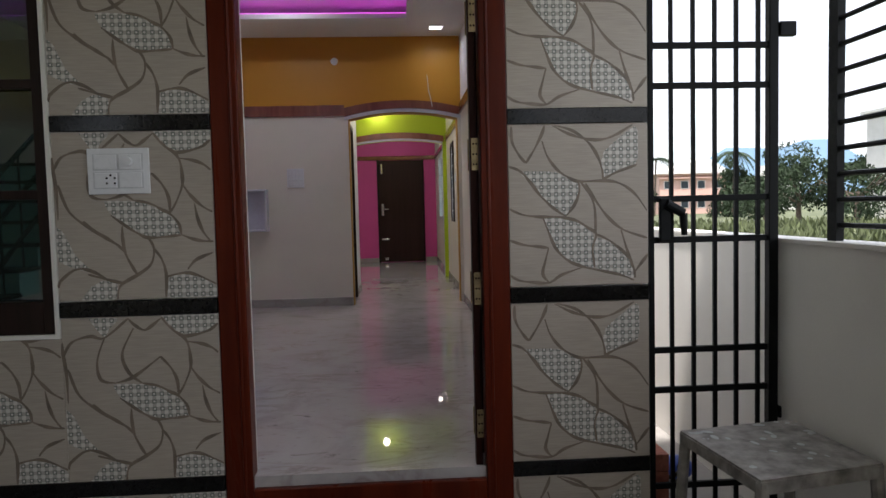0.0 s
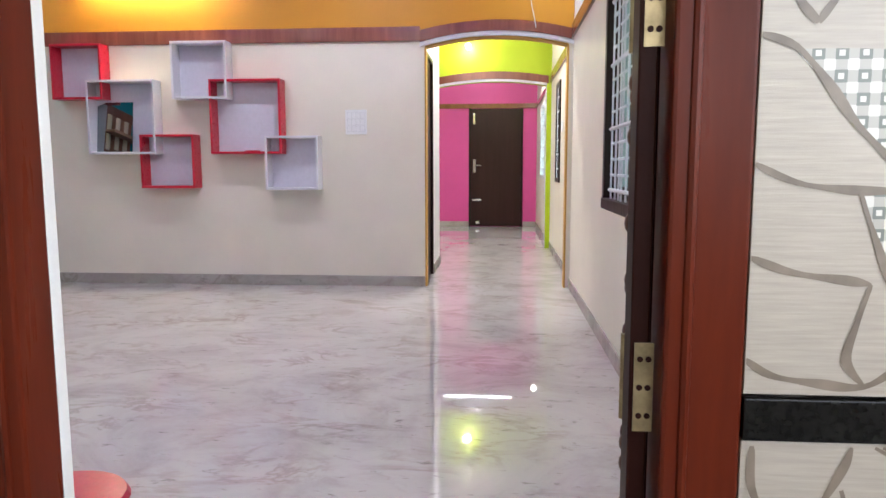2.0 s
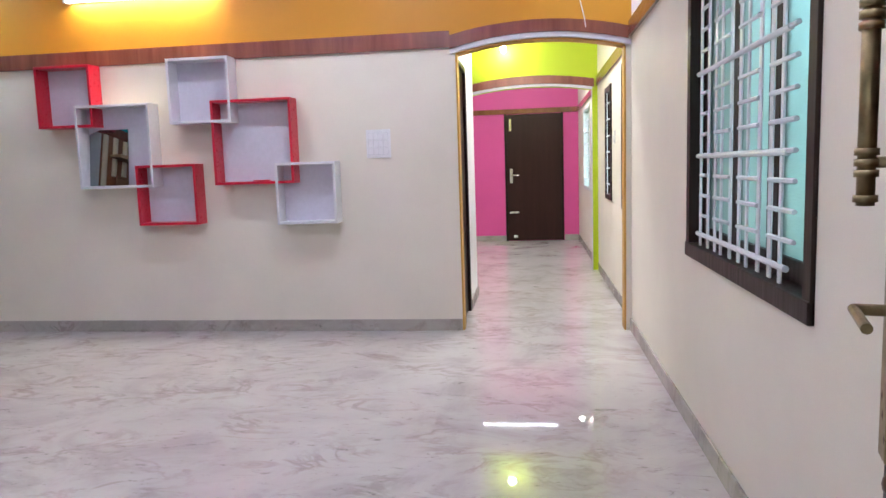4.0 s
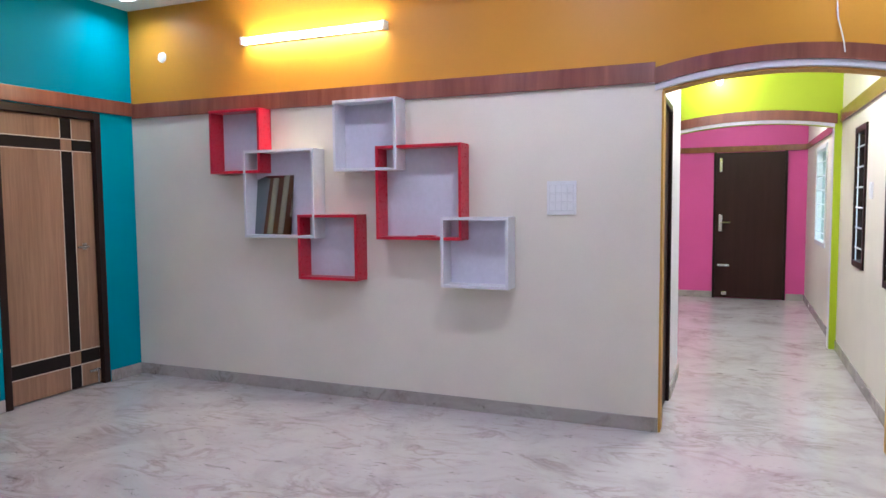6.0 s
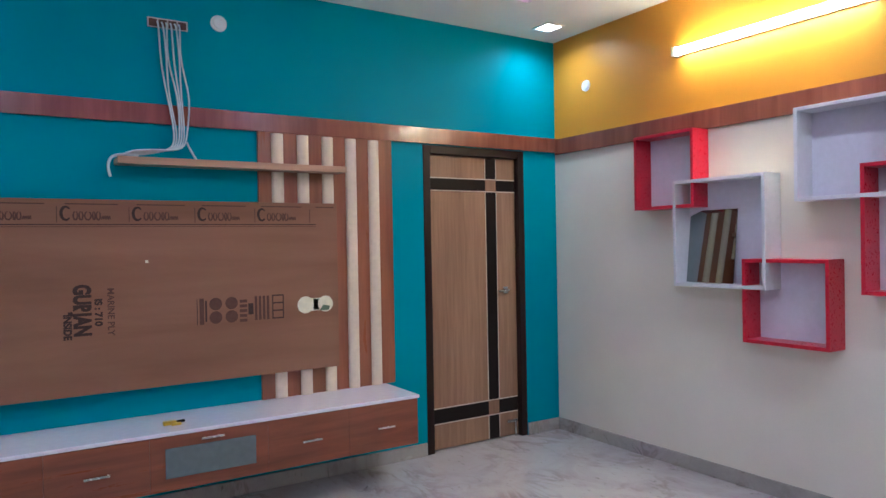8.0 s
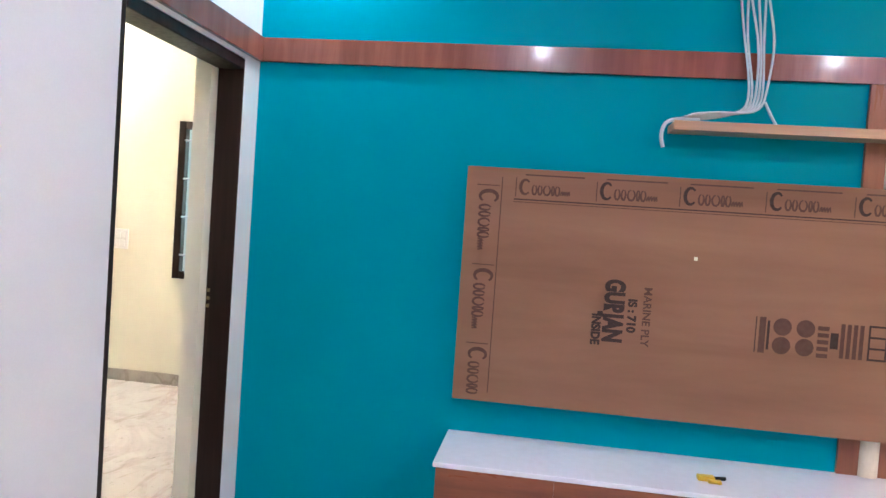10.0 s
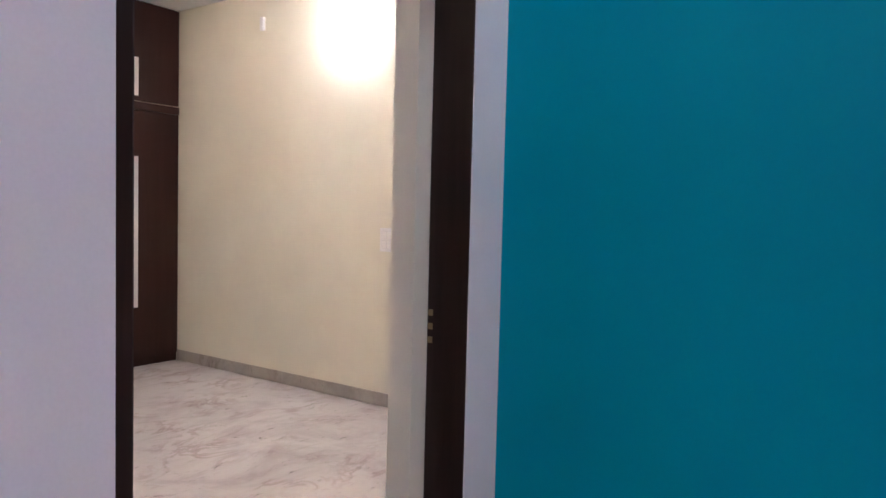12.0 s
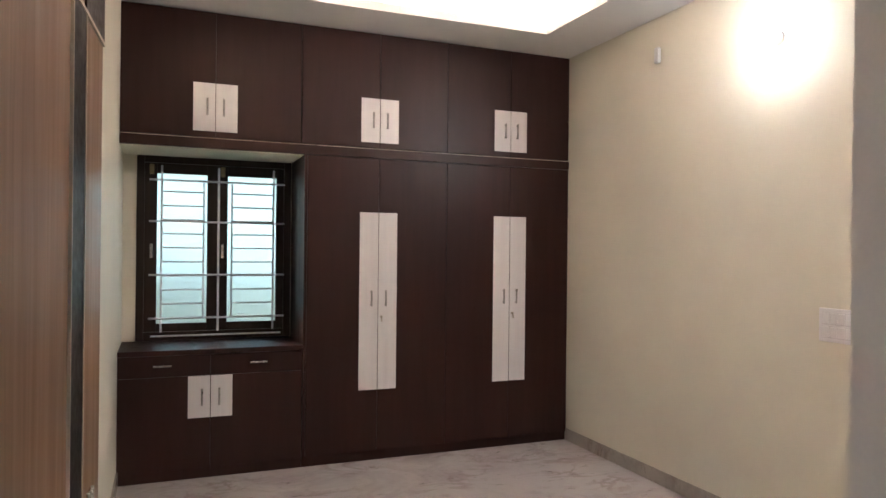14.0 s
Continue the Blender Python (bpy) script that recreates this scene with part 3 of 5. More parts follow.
def banded_leaf(t, at):
    """A flush leaf in brown laminate with black bands and pale lines; local x runs from the hinge, the face looks along -y, 0.772 by 2.08."""
    w, h = 0.772, 2.094
    ob = new("leaf", mesh_of("leaf", B(0, w, 0, 0.035, 0.012, h, 0.002), M_DOORWOOD))
    ob.parent, ob.matrix_parent_inverse = t, Matrix.Translation(t.location).inverted()
    ob.matrix_basis = at

    def on(name, x0, x1, z0, z1, mat, d=0.003):
        o = new(name, mesh_of(name, B(x0, x1, -d, 0.0005, z0, z1), mat))
        o.parent = ob
    v0, v1 = 0.50, 0.59
    for z0, z1 in ((0.195, 0.295), (1.850, 1.930)):
        on("black_band", 0.004, v0 - 0.004, z0, z1, M_BLACKBAND)
        on("black_band", v1 + 0.004, w - 0.004, z0, z1, M_BLACKBAND)
        for z in (z0 - 0.008, z1 + 0.002):
            on("pale_line", 0.004, w - 0.004, z, z + 0.006, M_LINE, 0.004)
    for z0, z1 in ((0.014, 0.186), (0.305, 1.841), (1.940, h - 0.004)):
        on("black_band", v0, v1, z0, z1, M_BLACKBAND)
        for x in (v0 - 0.007, v1 + 0.002):
            on("pale_line", x, x + 0.005, z0, z1, M_LINE, 0.004)
    bm = B(0.650, 0.690, -0.006, 0, 1.085, 1.135, 0.002)
    cyl(bm, (0.67, -0.045, 1.11), (0.67, 0, 1.11), 0.008)
    o = new("door_handle", mesh_of("door_handle", cyl(bm, (0.67, -0.045, 1.11), (0.575, -0.045, 1.11), 0.007), M_CHROME))
    o.parent = ob
    return ob


d = thing("door_1", (HX0 - 0.05, 8.42, FZ), "closed brown laminate door with black bands", "door", kind="structure")
door_frame(d, 1, 7.98, 8.87, 2.125, HX0 - 0.11, HX0 + 0.004, 0.058, M_DARKFRAME)
banded_leaf(d, Matrix.Translation((HX0 - 0.040, 8.04, FZ)) @ Matrix.Rotation(radians(90), 4, "Z"))
part("bolt", cyl(B(HX0 - 0.04, HX0 - 0.025, 8.70, 8.80, 0.08, 0.10), (HX0 - 0.03, 8.78, FZ + 0.003), (HX0 - 0.03, 8.78, 0.10), 0.007), M_CHROME, d, "steel tower bolt")

d = thing("door_2", (-3.97, 4.09, FZ), "open brown laminate bedroom door in a dark frame", "door", kind="structure")
door_frame(d, 0, -4.531, -3.554, 2.108, 4.055, 4.179, 0.048, M_DARKFRAME)
banded_leaf(d, Matrix.Translation((-3.607, 3.972, FZ)) @ Matrix.Rotation(radians(-93.6), 4, "Z"))
_bm = bmesh.new()
for z in (1.00, 1.035, 1.07):
    box(_bm, -4.4828, -4.4808, 4.060, 4.074, z - 0.008, z + 0.008)
part("strike_plate", _bm, M_BRASS, d, "steel lock strike")

# entrance door, open into the hall
d = thing("door_3", (0.0, 4.06, FZ), "open polished teak entrance door with brass fittings", "door", kind="structure")
for x0, x1 in ((-0.585, -0.475), (0.477, 0.587)):
    bm = B(x0, x1, 4.006, 4.095, -0.20, 2.13, 0.006)
    part("jamb", bm, M_TEAKFRAME, d)
    x = x1 - 0.030 if x0 < 0 else x0 + 0.030
    part("jamb_bead", cyl(bmesh.new(), (x, 4.008, -0.19), (x, 4.008, 2.12), 0.008, 8), M_TEAKFRAME, d)
part("edge_plaster", B(-0.560, -0.478, 4.0965, 4.125, -0.10, 2.03, 0.003), M_OUT, d, "white plastered edge inside the frame")
part("rebate", B(0.438, 0.4655, 4.045, 4.0945, -0.07, 2.018, 0.003), M_TEAKDARK, d)
part("head", B(-0.475, 0.477, 4.006, 4.095, 2.02, 2.13, 0.008), M_TEAKFRAME, d)
part("sill", B(-0.475, 0.477, 4.0, 4.095, -0.20, -0.075, 0.006), M_TEAKFRAME, d)
part("threshold", B(-0.475, 0.477, 4.096, 4.18, FZ - 0.09, FZ - 0.002, 0.002), M_FLOOR, d, "marble threshold strip")
for z0, z1 in ((1.752, 1.887), (1.196, 1.326), (0.644, 0.777), (0.086, 0.204)):
    bm = B(0.444, 0.472, 4.0425, 4.0448, z0, z1)
    h = part("hinge", bm, M_BRASS, d, "brass butt hinge")
    bm = cyl(bmesh.new(), (0.440, 4.098, z0), (0.440, 4.098, z1), 0.0065, 10)
    for k in range(1, 5):
        z = z0 + (z1 - z0) * k / 5
        cyl(bm, (0.440, 4.098, z - 0.001), (0.440, 4.098, z + 0.001), 0.0074, 10)
    o = part("knuckle", bm, M_BRASS, h)
    bm = bmesh.new()
    for k in (0.18, 0.5, 0.82):
        for x in (0.452, 0.464):
            cyl(bm, (x, 4.0405, z0 + (z1 - z0) * k), (x, 4.0426, z0 + (z1 - z0) * k), 0.0045, 8)
    part("screw", bm, M_TEAKDARK, h)
LEAF = Matrix.Translation((0.455, 4.157, FZ)) @ Matrix.Rotation(radians(75), 4, "Z")
bm = B(0, 0.90, -0.04, 0, 0.012, 2.04, 0.003)
leaf = new("leaf", mesh_of("leaf", bm, M_TEAKDARK))
leaf.parent, leaf.matrix_parent_inverse, leaf.matrix_basis = d, Matrix.Translation(d.location).inverted(), LEAF
bm = bmesh.new()
for z0, z1 in ((0.12, 0.62), (0.72, 1.30), (1.40, 1.95)):
    for x0, x1, y in ((0.10, 0.80, 0.010), (0.14, 0.76, 0.016), (0.20, 0.70, 0.022)):
        box(bm, x0, x1, -0.001, y, z0 + (x0 - 0.10), z1 - (x0 - 0.10), 0.003)
o = new("carved_panel", mesh_of("carved_panel", bm, M_CARVED))
o.parent = leaf
rng = random.Random(4)
bm = bmesh.new()
for k in range(60):
    ball(bm, (rng.choice((0.05, 0.85)) + rng.uniform(-0.02, 0.02), 0.004, rng.uniform(0.1, 1.98)), 0.012, 1, 0.8, 1.4, 8)
o = new("carved_beads", mesh_of("carved_beads", bm, M_CARVED, True))
o.parent = leaf
bm = cyl(bmesh.new(), (0.80, 0.055, 1.19), (0.80, 0.055, 1.505), 0.012, 12)
for z in (1.20, 1.235, 1.25, 1.265, 1.435, 1.45, 1.465, 1.495):
    cyl(bm, (0.80, 0.055, z - 0.005), (0.80, 0.055, z + 0.005), 0.016, 12)
for z in (1.25, 1.45):
    cyl(bm, (0.80, 0.0, z), (0.80, 0.055, z), 0.008, 10)
    cyl(bm, (0.80, 0.0, z), (0.80, 0.012, z), 0.02, 12)
o = new("pull_handle", mesh_of("pull_handle", bm, M_BRASS, True))
o.parent = leaf
tagged(o, "aged brass pull handle")
bm = B(0.835, 0.885, 0, 0.012, 0.80, 1.14, 0.003)
cyl(bm, (0.86, 0.01, 1.03), (0.86, 0.055, 1.03), 0.009, 10)
cyl(bm, (0.865, 0.055, 1.03), (0.75, 0.055, 1.025), 0.008, 10)
o = new("lock_plate", mesh_of("lock_plate", bm, M_BRASS))
o.parent = leaf
tagged(o, "aged brass lock plate with lever")

# dark door in the pink room
d = thing("door_4", (0.19, 15.58, FZ), "closed dark brown door in the pink wall", "door", kind="structure")
part("leaf", B(-0.25, 0.635, 15.555, 15.60, FZ + 0.01, 2.048, 0.004), M_WENGE, d)
part("frame", B(-0.285, -0.25, 15.565, 15.60, FZ, 2.06), M_DARKFRAME, d)
part("frame", B(0.635, 0.67, 15.565, 15.60, FZ, 2.06), M_DARKFRAME, d)
bm = B(-0.21, -0.16, 15.545, 15.556, 0.93, 1.17, 0.004)
part("door_handle", cyl(bm, (-0.19, 15.52, 1.06), (-0.06, 15.52, 1.06), 0.012), M_CHROME, d, "steel lever handle")
part("bolt", B(-0.22, -0.06, 15.53, 15.556, 0.43, 0.465, 0.004), M_CHROME, d, "steel tower bolt")
part("bolt", B(-0.21, -0.17, 15.53, 15.556, 1.78, 1.98, 0.004), M_CHROME, d, "steel upright bolt")
part("stopper", B(-0.16, -0.09, 15.53, 15.556, 0.02, 0.07, 0.004), M_CHROME, d, "steel door stopper")
d = thing("door_5", (-0.45, 9.66, FZ), "dark brown door beside the arch", "door", kind="structure")
door_frame(d, 1, 9.38, 9.95, 2.06, -0.50, -0.396, 0.045, M_DARKFRAME)
part("leaf", B(-0.455, -0.42, 9.426, 9.904, FZ + 0.01, 2.014, 0.003), M_TEAKDARK, d)


# ---- windows ----
def grille(t, axis, a_list, rows, shorts, d, lo, hi, ext, r=0.007):
    """Upright bars at a_list from lo to hi, long rails at the heights rows, short rails between neighbours."""
    def p(a, z):
        return (a, d, z) if axis == 0 else (d, a, z)
    for a in a_list:
        b = (a - r, a + r, d - 0.004, d + 0.004) if axis == 0 else (d - 0.004, d + 0.004, a - r, a + r)
        part("upright_bar", B(*b, lo, hi, 0.002), M_GRILL, t)
    for z in rows:
        part("rail_bar", cyl(bmesh.new(), p(min(a_list) - ext, z), p(max(a_list) + ext, z), r, 8), M_GRILL, t)
    for a, b in shorts:
        for z in SHORT_Z:
            part("short_bar", cyl(bmesh.new(), p(a, z), p(b, z), r * 0.75, 6), M_GRILL, t)


# hall window to the side passage
y0, y1, z0, z1 = WIN_E
w = thing("window_1", (HX1 + 0.05, (y0 + y1) / 2, z0), "brown framed window with white steel grille and frosted panes", "window", kind="structure")
for n, b in (("window_frame", (y0, y0 + 0.06, z0, z1)), ("window_frame", (y1 - 0.06, y1, z0, z1)), ("window_frame", (y0 + 0.06, y1 - 0.06, z1 - 0.06, z1))):
    part(n, B(HX1 - 0.012, HX1 + 0.09, b[0], b[1], b[2], b[3], 0.004), M_DARKFRAME, w)
part("window_sill", B(HX1 - 0.018, HX1 + 0.10, y0, y1, z0 - 0.004, z0 + 0.06, 0.005), M_DARKFRAME, w)
LIGHTS_E = [y0 + 0.06 + (y1 - y0 - 0.12) * k / 3 for k in range(4)]
for a, b in zip(LIGHTS_E, LIGHTS_E[1:]):
    for c0, c1, e0, e1 in ((a, a + 0.055, z0 + 0.06, z1 - 0.06), (b - 0.055, b, z0 + 0.06, z1 - 0.06), (a + 0.055, b - 0.055, z0 + 0.06, z0 + 0.13), (a + 0.055, b - 0.055, z1 - 0.13, z1 - 0.06)):
        part("casement", B(HX1 + 0.055, HX1 + 0.088, c0, c1, e0, e1, 0.003), M_DARKFRAME, w)
    o = part("pane", B(HX1 + 0.068, HX1 + 0.074, a + 0.055, b - 0.055, z0 + 0.13, z1 - 0.13), M_FROST_E, w)
    o.visible_shadow = False
SHORT_Z = [0.985 + 0.088 * k for k in range(12)]
_u = [y1 - 0.18 - 0.335 * k for k in range(4)]
grille(w, 1, _u, [0.90, 1.245, 1.60, 1.95], [(a, a - 0.11) for a in _u] + [(a + 0.11, a) for a in _u[1:]], HX1 + 0.012, 0.83, 2.05, 0.05, 0.011)
for a in _u[:-1]:
    for k in (0.11, 0.225):
        part("flat_bar", B(HX1 + 0.014, HX1 + 0.020, a - k - 0.017, a - k + 0.017, 0.83, 2.05, 0.002), M_GRILL, w)

# bedroom window over the counter
x0, x1, z0, z1 = BW_S
w = thing("window_2", ((x0 + x1) / 2, BY0, z0), "dark framed bedroom window with frosted panes and white grille", "window", kind="structure")
for b in ((x0, x0 + 0.05, z0, z1), (x1 - 0.05, x1, z0, z1), (x0 + 0.05, x1 - 0.05, z1 - 0.06, z1), (x0 + 0.05, x1 - 0.05, z0, z0 + 0.06)):
    part("window_frame", B(b[0], b[1], BY0 - 0.09, BY0 + 0.012, b[2], b[3], 0.004), M_DARKFRAME, w)
for a, b in ((-4.046, -3.715), (-4.528, -4.184)):
    for c0, c1, e0, e1 in ((a - 0.068, a, z0 + 0.06, z1 - 0.06), (b, b + (0.082 if b > -4 else 0.068), z0 + 0.06, z1 - 0.06), (a, b, z0 + 0.06, 0.945), (a, b, 1.99, z1 - 0.06)):
        part("casement", B(c0, c1, BY0 - 0.05, BY0 - 0.012, e0, e1, 0.003), M_DARKFRAME, w)
    o = part("pane", B(a, b, BY0 - 0.034, BY0 - 0.028, 0.945, 1.99), M_FROST, w)
    o.visible_shadow = False
    part("catch", B(b + 0.02, b + 0.05, BY0 - 0.012, BY0 + 0.006, 1.98, 2.05, 0.003), M_BRASS, w, "brass window catch")
    part("catch", B(b + 0.025, b + 0.045, BY0 - 0.012, BY0 + 0.012, 1.40, 1.50, 0.003), M_CHROME, w, "small steel latch")
SHORT_Z = [1.085 + 0.097 * k for k in range(9)]
grille(w, 0, [-3.745, -4.12, -4.50], [0.985, 1.285, 1.655, 1.94], [(-3.745, -4.02), (-4.21, -4.50)], BY0 + 0.03, 0.89, 2.04, 0.08)
for a in (-4.02, -4.21):
    part("upright_bar", B(a - 0.006, a + 0.006, BY0 + 0.027, BY0 + 0.033, 0.985, 1.94, 0.002), M_GRILL, w)
part("stay_rod", cyl(bmesh.new(), (-3.68, BY0 + 0.02, 0.862), (-4.56, BY0 + 0.02, 0.862), 0.006, 8), M_GRILL, w)

# bedroom side window
y0, y1, z0, z1 = BW_W
w = thing("window_3", (BX0, (y0 + y1) / 2, z0), "dark framed side window with bars in the bedroom", "window", kind="structure")
for b in ((y0, y0 + 0.06, z0, z1), (y1 - 0.06, y1, z0, z1), (y0 + 0.06, y1 - 0.06, z1 - 0.06, z1), (y0 + 0.06, y1 - 0.06, z0, z0 + 0.06), (y0 + 0.45, y0 + 0.52, z0 + 0.06, z1 - 0.06)):
    part("window_frame", B(BX0 - 0.09, BX0 + 0.012, *b, 0.004), M_DARKFRAME, w)
for a, b in ((y0 + 0.06, y0 + 0.45), (y0 + 0.52, y1 - 0.06)):
    o = part("pane", B(BX0 - 0.05, BX0 - 0.044, a, b, z0 + 0.06, z1 - 0.06), M_FROST, w)
    o.visible_shadow = False
SHORT_Z = []
grille(w, 1, [y0 + 0.12, y0 + 0.485, y1 - 0.12], [1.05, 1.35, 1.65, 1.95], [], BX0 + 0.02, 0.90, 2.05, 0.06)

# entrance wall window
x0, x1, z0, z1 = SW
w = thing("window_4", ((x0 + x1) / 2, 4.05, z0), "dark framed porch window with clear dark panes", "window", kind="structure")
for b in ((x0, x0 + 0.05, z0, z1), (x1 - 0.05, x1, z0, z1), (x0 + 0.05, x1 - 0.05, z1 - 0.06, z1), (x0 + 0.05, x1 - 0.05, z0, z0 + 0.13)):
    part("window_frame", B(b[0], b[1], 4.02, 4.10, b[2], b[3], 0.004), M_DARKFRAME, w)
for z in (1.13, 1.56):
    part("window_rail", B(x0 + 0.05, x1 - 0.05, 4.03, 4.07, z - 0.012, z + 0.024, 0.003), M_DARKFRAME, w)
part("pane", B(x0 + 0.05, x1 - 0.05, 4.072, 4.078, z0 + 0.13, z1 - 0.06), M_PANE, w)
part("edge_strip", B(x1, x1 + 0.016, 4.002, 4.03, z0 - 0.016, z1), M_OUT, w)
part("edge_strip", B(x0, x1, 4.002, 4.03, z0 - 0.016, z0), M_OUT, w)

# small windows of the dining space
for n, b in (("window_5", (9.62, 10.0, 0.83, 2.04)), ("window_6", (10.80, 11.32, 0.86, 1.97)), ("window_7", (13.3, 14.3, 0.86, 2.0))):
    pale = n == "window_7"
    w = thing(n, (HD, (b[0] + b[1]) / 2, b[2]), "pale grey framed window of the pink room" if pale else "small dark framed window with white bars", "window", kind="structure")
    for c in ((b[0], b[0] + 0.05, b[2], b[3]), (b[1] - 0.05, b[1], b[2], b[3]), (b[0] + 0.05, b[1] - 0.05, b[2], b[2] + 0.05), (b[0] + 0.05, b[1] - 0.05, b[3] - 0.05, b[3])):
        part("window_frame", B(HD - 0.015, HD + 0.08, *c, 0.003), M_PLASTICG if pale else M_DARKFRAME, w)
    o = part("pane", B(HD + 0.05, HD + 0.056, b[0] + 0.05, b[1] - 0.05, b[2] + 0.05, b[3] - 0.05), M_FROST, w)
    o.visible_shadow = False
    SHORT_Z = []
    grille(w, 1, [b[0] + 0.10, b[1] - 0.10], [b[2] + 0.15 + 0.16 * k for k in range(6)], [], HD + 0.0, b[2] + 0.03, b[3] - 0.03, 0.04)


# ---- hall: television wall ----
t = thing("slatted_panel", (HX0, 7.27, 0.49), "red wood wall panel with cream half-round ribs", "wall panel")
part("backing", B(HX0, HX0 + 0.018, 6.818, 7.726, 0.515, 2.130, 0.001), M_REDWOOD_V, t)
for y in (6.937, 7.100, 7.264, 7.425, 7.588):
    long = y > 7.4
    for z0, z1 in (((0.516, 2.122),) if long else ((0.516, 0.69), (1.69, 1.888), (1.925, 2.122))):
        bm = cyl(bmesh.new(), (HX0 + 0.018, y, z0), (HX0 + 0.018, y, z1), 0.038, 20)
        bmesh.ops.transform(bm, matrix=Matrix.Translation((HX0 + 0.018, 0, 0)) @ Matrix.Diagonal((0.62, 1, 1, 1)) @ Matrix.Translation((-HX0 - 0.018, 0, 0)), verts=bm.verts)
        part("rib", bm, M_RIB, t, smooth=False)

t = thing("wall_shelf", (HX0 + 0.08, 6.68, 1.89), "narrow light wood shelf on the teal wall", "shelf")
part("board", B(HX0, HX0 + 0.145, 6.03, 7.335, 1.892, 1.924, 0.003), M_SHELFWOOD, t)
part("front_lip", B(HX0 + 0.145, HX0 + 0.153, 6.03, 7.335, 1.889, 1.927, 0.002), M_SHELFWOOD, t)

PX = HX0 + 0.085
t = thing("plywood_sheet", (HX0 + 0.05, 6.245, 0.68), "brown stamped plywood sheet fixed to the wall", "plywood panel")
part("sheet", B(PX - 0.018, PX, 5.194, 7.292, 0.680, 1.700, 0.001), M_PLY, t)
part("batten", B(HX0, PX - 0.0185, 5.30, 5.36, 0.75, 1.64), M_SHELFWOOD, t)
part("batten", B(HX0 + 0.0, PX - 0.0185, 6.60, 6.66, 0.75, 1.64), M_SHELFWOOD, t)


def mark(parent, y0, y1, z0, z1, mat, name="stamp"):
    part(name, B(PX + 0.0002, PX + 0.0012, y0, y1, z0, z1), mat, parent)


def words(parent, text, size, y, z, turn, mat, squeeze=1.0, bold=0.02):
    """Letters on the sheet, read from the room; turn is degrees clockwise."""
    c = bpy.data.curves.new("lettering", "FONT")
    c.body, c.size, c.extrude, c.align_x, c.align_y = text, size, 0.0008, "CENTER", "CENTER"
    c.materials.append(mat)
    c.offset = size * bold
    o = new("lettering", c)
    o.parent, o.matrix_parent_inverse = parent, Matrix.Translation(parent.location).inverted()
    o.matrix_basis = Matrix.Translation((PX + 0.001, y, z)) @ Matrix.Rotation(radians(90), 4, "Z") @ Matrix.Rotation(radians(90), 4, "X") @ Matrix.Rotation(radians(-turn), 4, "Z") @ Matrix.Diagonal((squeeze, 1, 1, 1))
    return o


words(t, "GURJAN", 0.108, 5.852, 1.122, 90, M_INK, 0.66, 0.055)
words(t, "INSIDE", 0.050, 5.785, 1.040, 90, M_INK, 0.88, 0.05)
words(t, "IS : 710", 0.048, 5.930, 1.108, 90, M_INK, 1.0, 0.05)
words(t, "MARINE PLY", 0.046, 5.990, 1.108, 90, M_INKPALE, 1.0)


def stroke(pts, width, mat, at, size, turn):
    """A pen stroke through flat points, broad in its middle; turn is degrees clockwise."""
    ca, sa = math.cos(radians(turn)), math.sin(radians(turn))
    bm = bmesh.new()
    rows = []
    for i, (u, v) in enumerate(pts):
        p, q = pts[max(0, i - 1)], pts[min(len(pts) - 1, i + 1)]
        dx, dy = q[0] - p[0], q[1] - p[1]
        ln = math.hypot(dx, dy) or 1.0
        w = width * (0.45 + 0.55 * math.sin(math.pi * (i + 0.5) / len(pts)))
        row = []
        for s in (-0.5, 0.5):
            a, b = (u - dy / ln * w * s) * size, (v + dx / ln * w * s) * size
            row.append(bm.verts.new((PX + 0.0012, at[0] + a * ca + b * sa, at[1] - a * sa + b * ca)))
        rows.append(row)
    for a, b in zip(rows, rows[1:]):
        bm.faces.new((a[0], a[1], b[1], b[0]))
    part("stamp", bm, mat, t)


def mill_mark(y, z, size, turn, ink, rest, tail=4):
    """A maker's mark as plain shapes: an open round initial and a row of loops, then a fainter short tail."""
    arc = [(0.36 + 0.33 * math.cos(a), 0.50 + 0.50 * math.sin(a)) for a in [radians(42 + 276 * k / 14) for k in range(15)]]
    stroke(arc, 0.22, ink, (y, z), size, turn)
    x = 0.80
    for k, wide in enumerate((0.38, 0.32, 0.56, 0.20, 0.36)):
        loop = [(x + wide / 2 + 0.5 * wide * math.cos(a) * 0.8, 0.33 + 0.33 * math.sin(a)) for a in [radians(100 + 330 * j / 9) for j in range(10)]]
        stroke(loop, 0.13, rest, (y, z), size, turn)
        x += wide + 0.03
    for k in range(tail):
        stroke([(x + 0.16 * k, 0.02), (x + 0.05 + 0.16 * k, 0.22), (x + 0.10 + 0.16 * k, 0.34), (x + 0.15 + 0.16 * k, 0.04)], 0.11, rest, (y, z), size, turn)


# makers' strips along the top and down the side, as plain shapes
for k in range(6):
    y = 5.425 + 0.341 * k
    if k < 5:
        mill_mark(y, 1.592, 0.068 if k else 0.062, 0, M_INK if 0 < k else M_INKPALE, M_INKPALE)
    mark(t, y - 0.020, y - 0.016, 1.580, 1.662, M_INKPALE)
    mark(t, y + 0.02, min(y + 0.27, 7.27), 1.672, 1.678, M_INKPALE)
mark(t, 5.40, 7.15, 1.566, 1.571, M_INK)
mark(t, 5.40, 7.15, 1.556, 1.559, M_INKPALE)
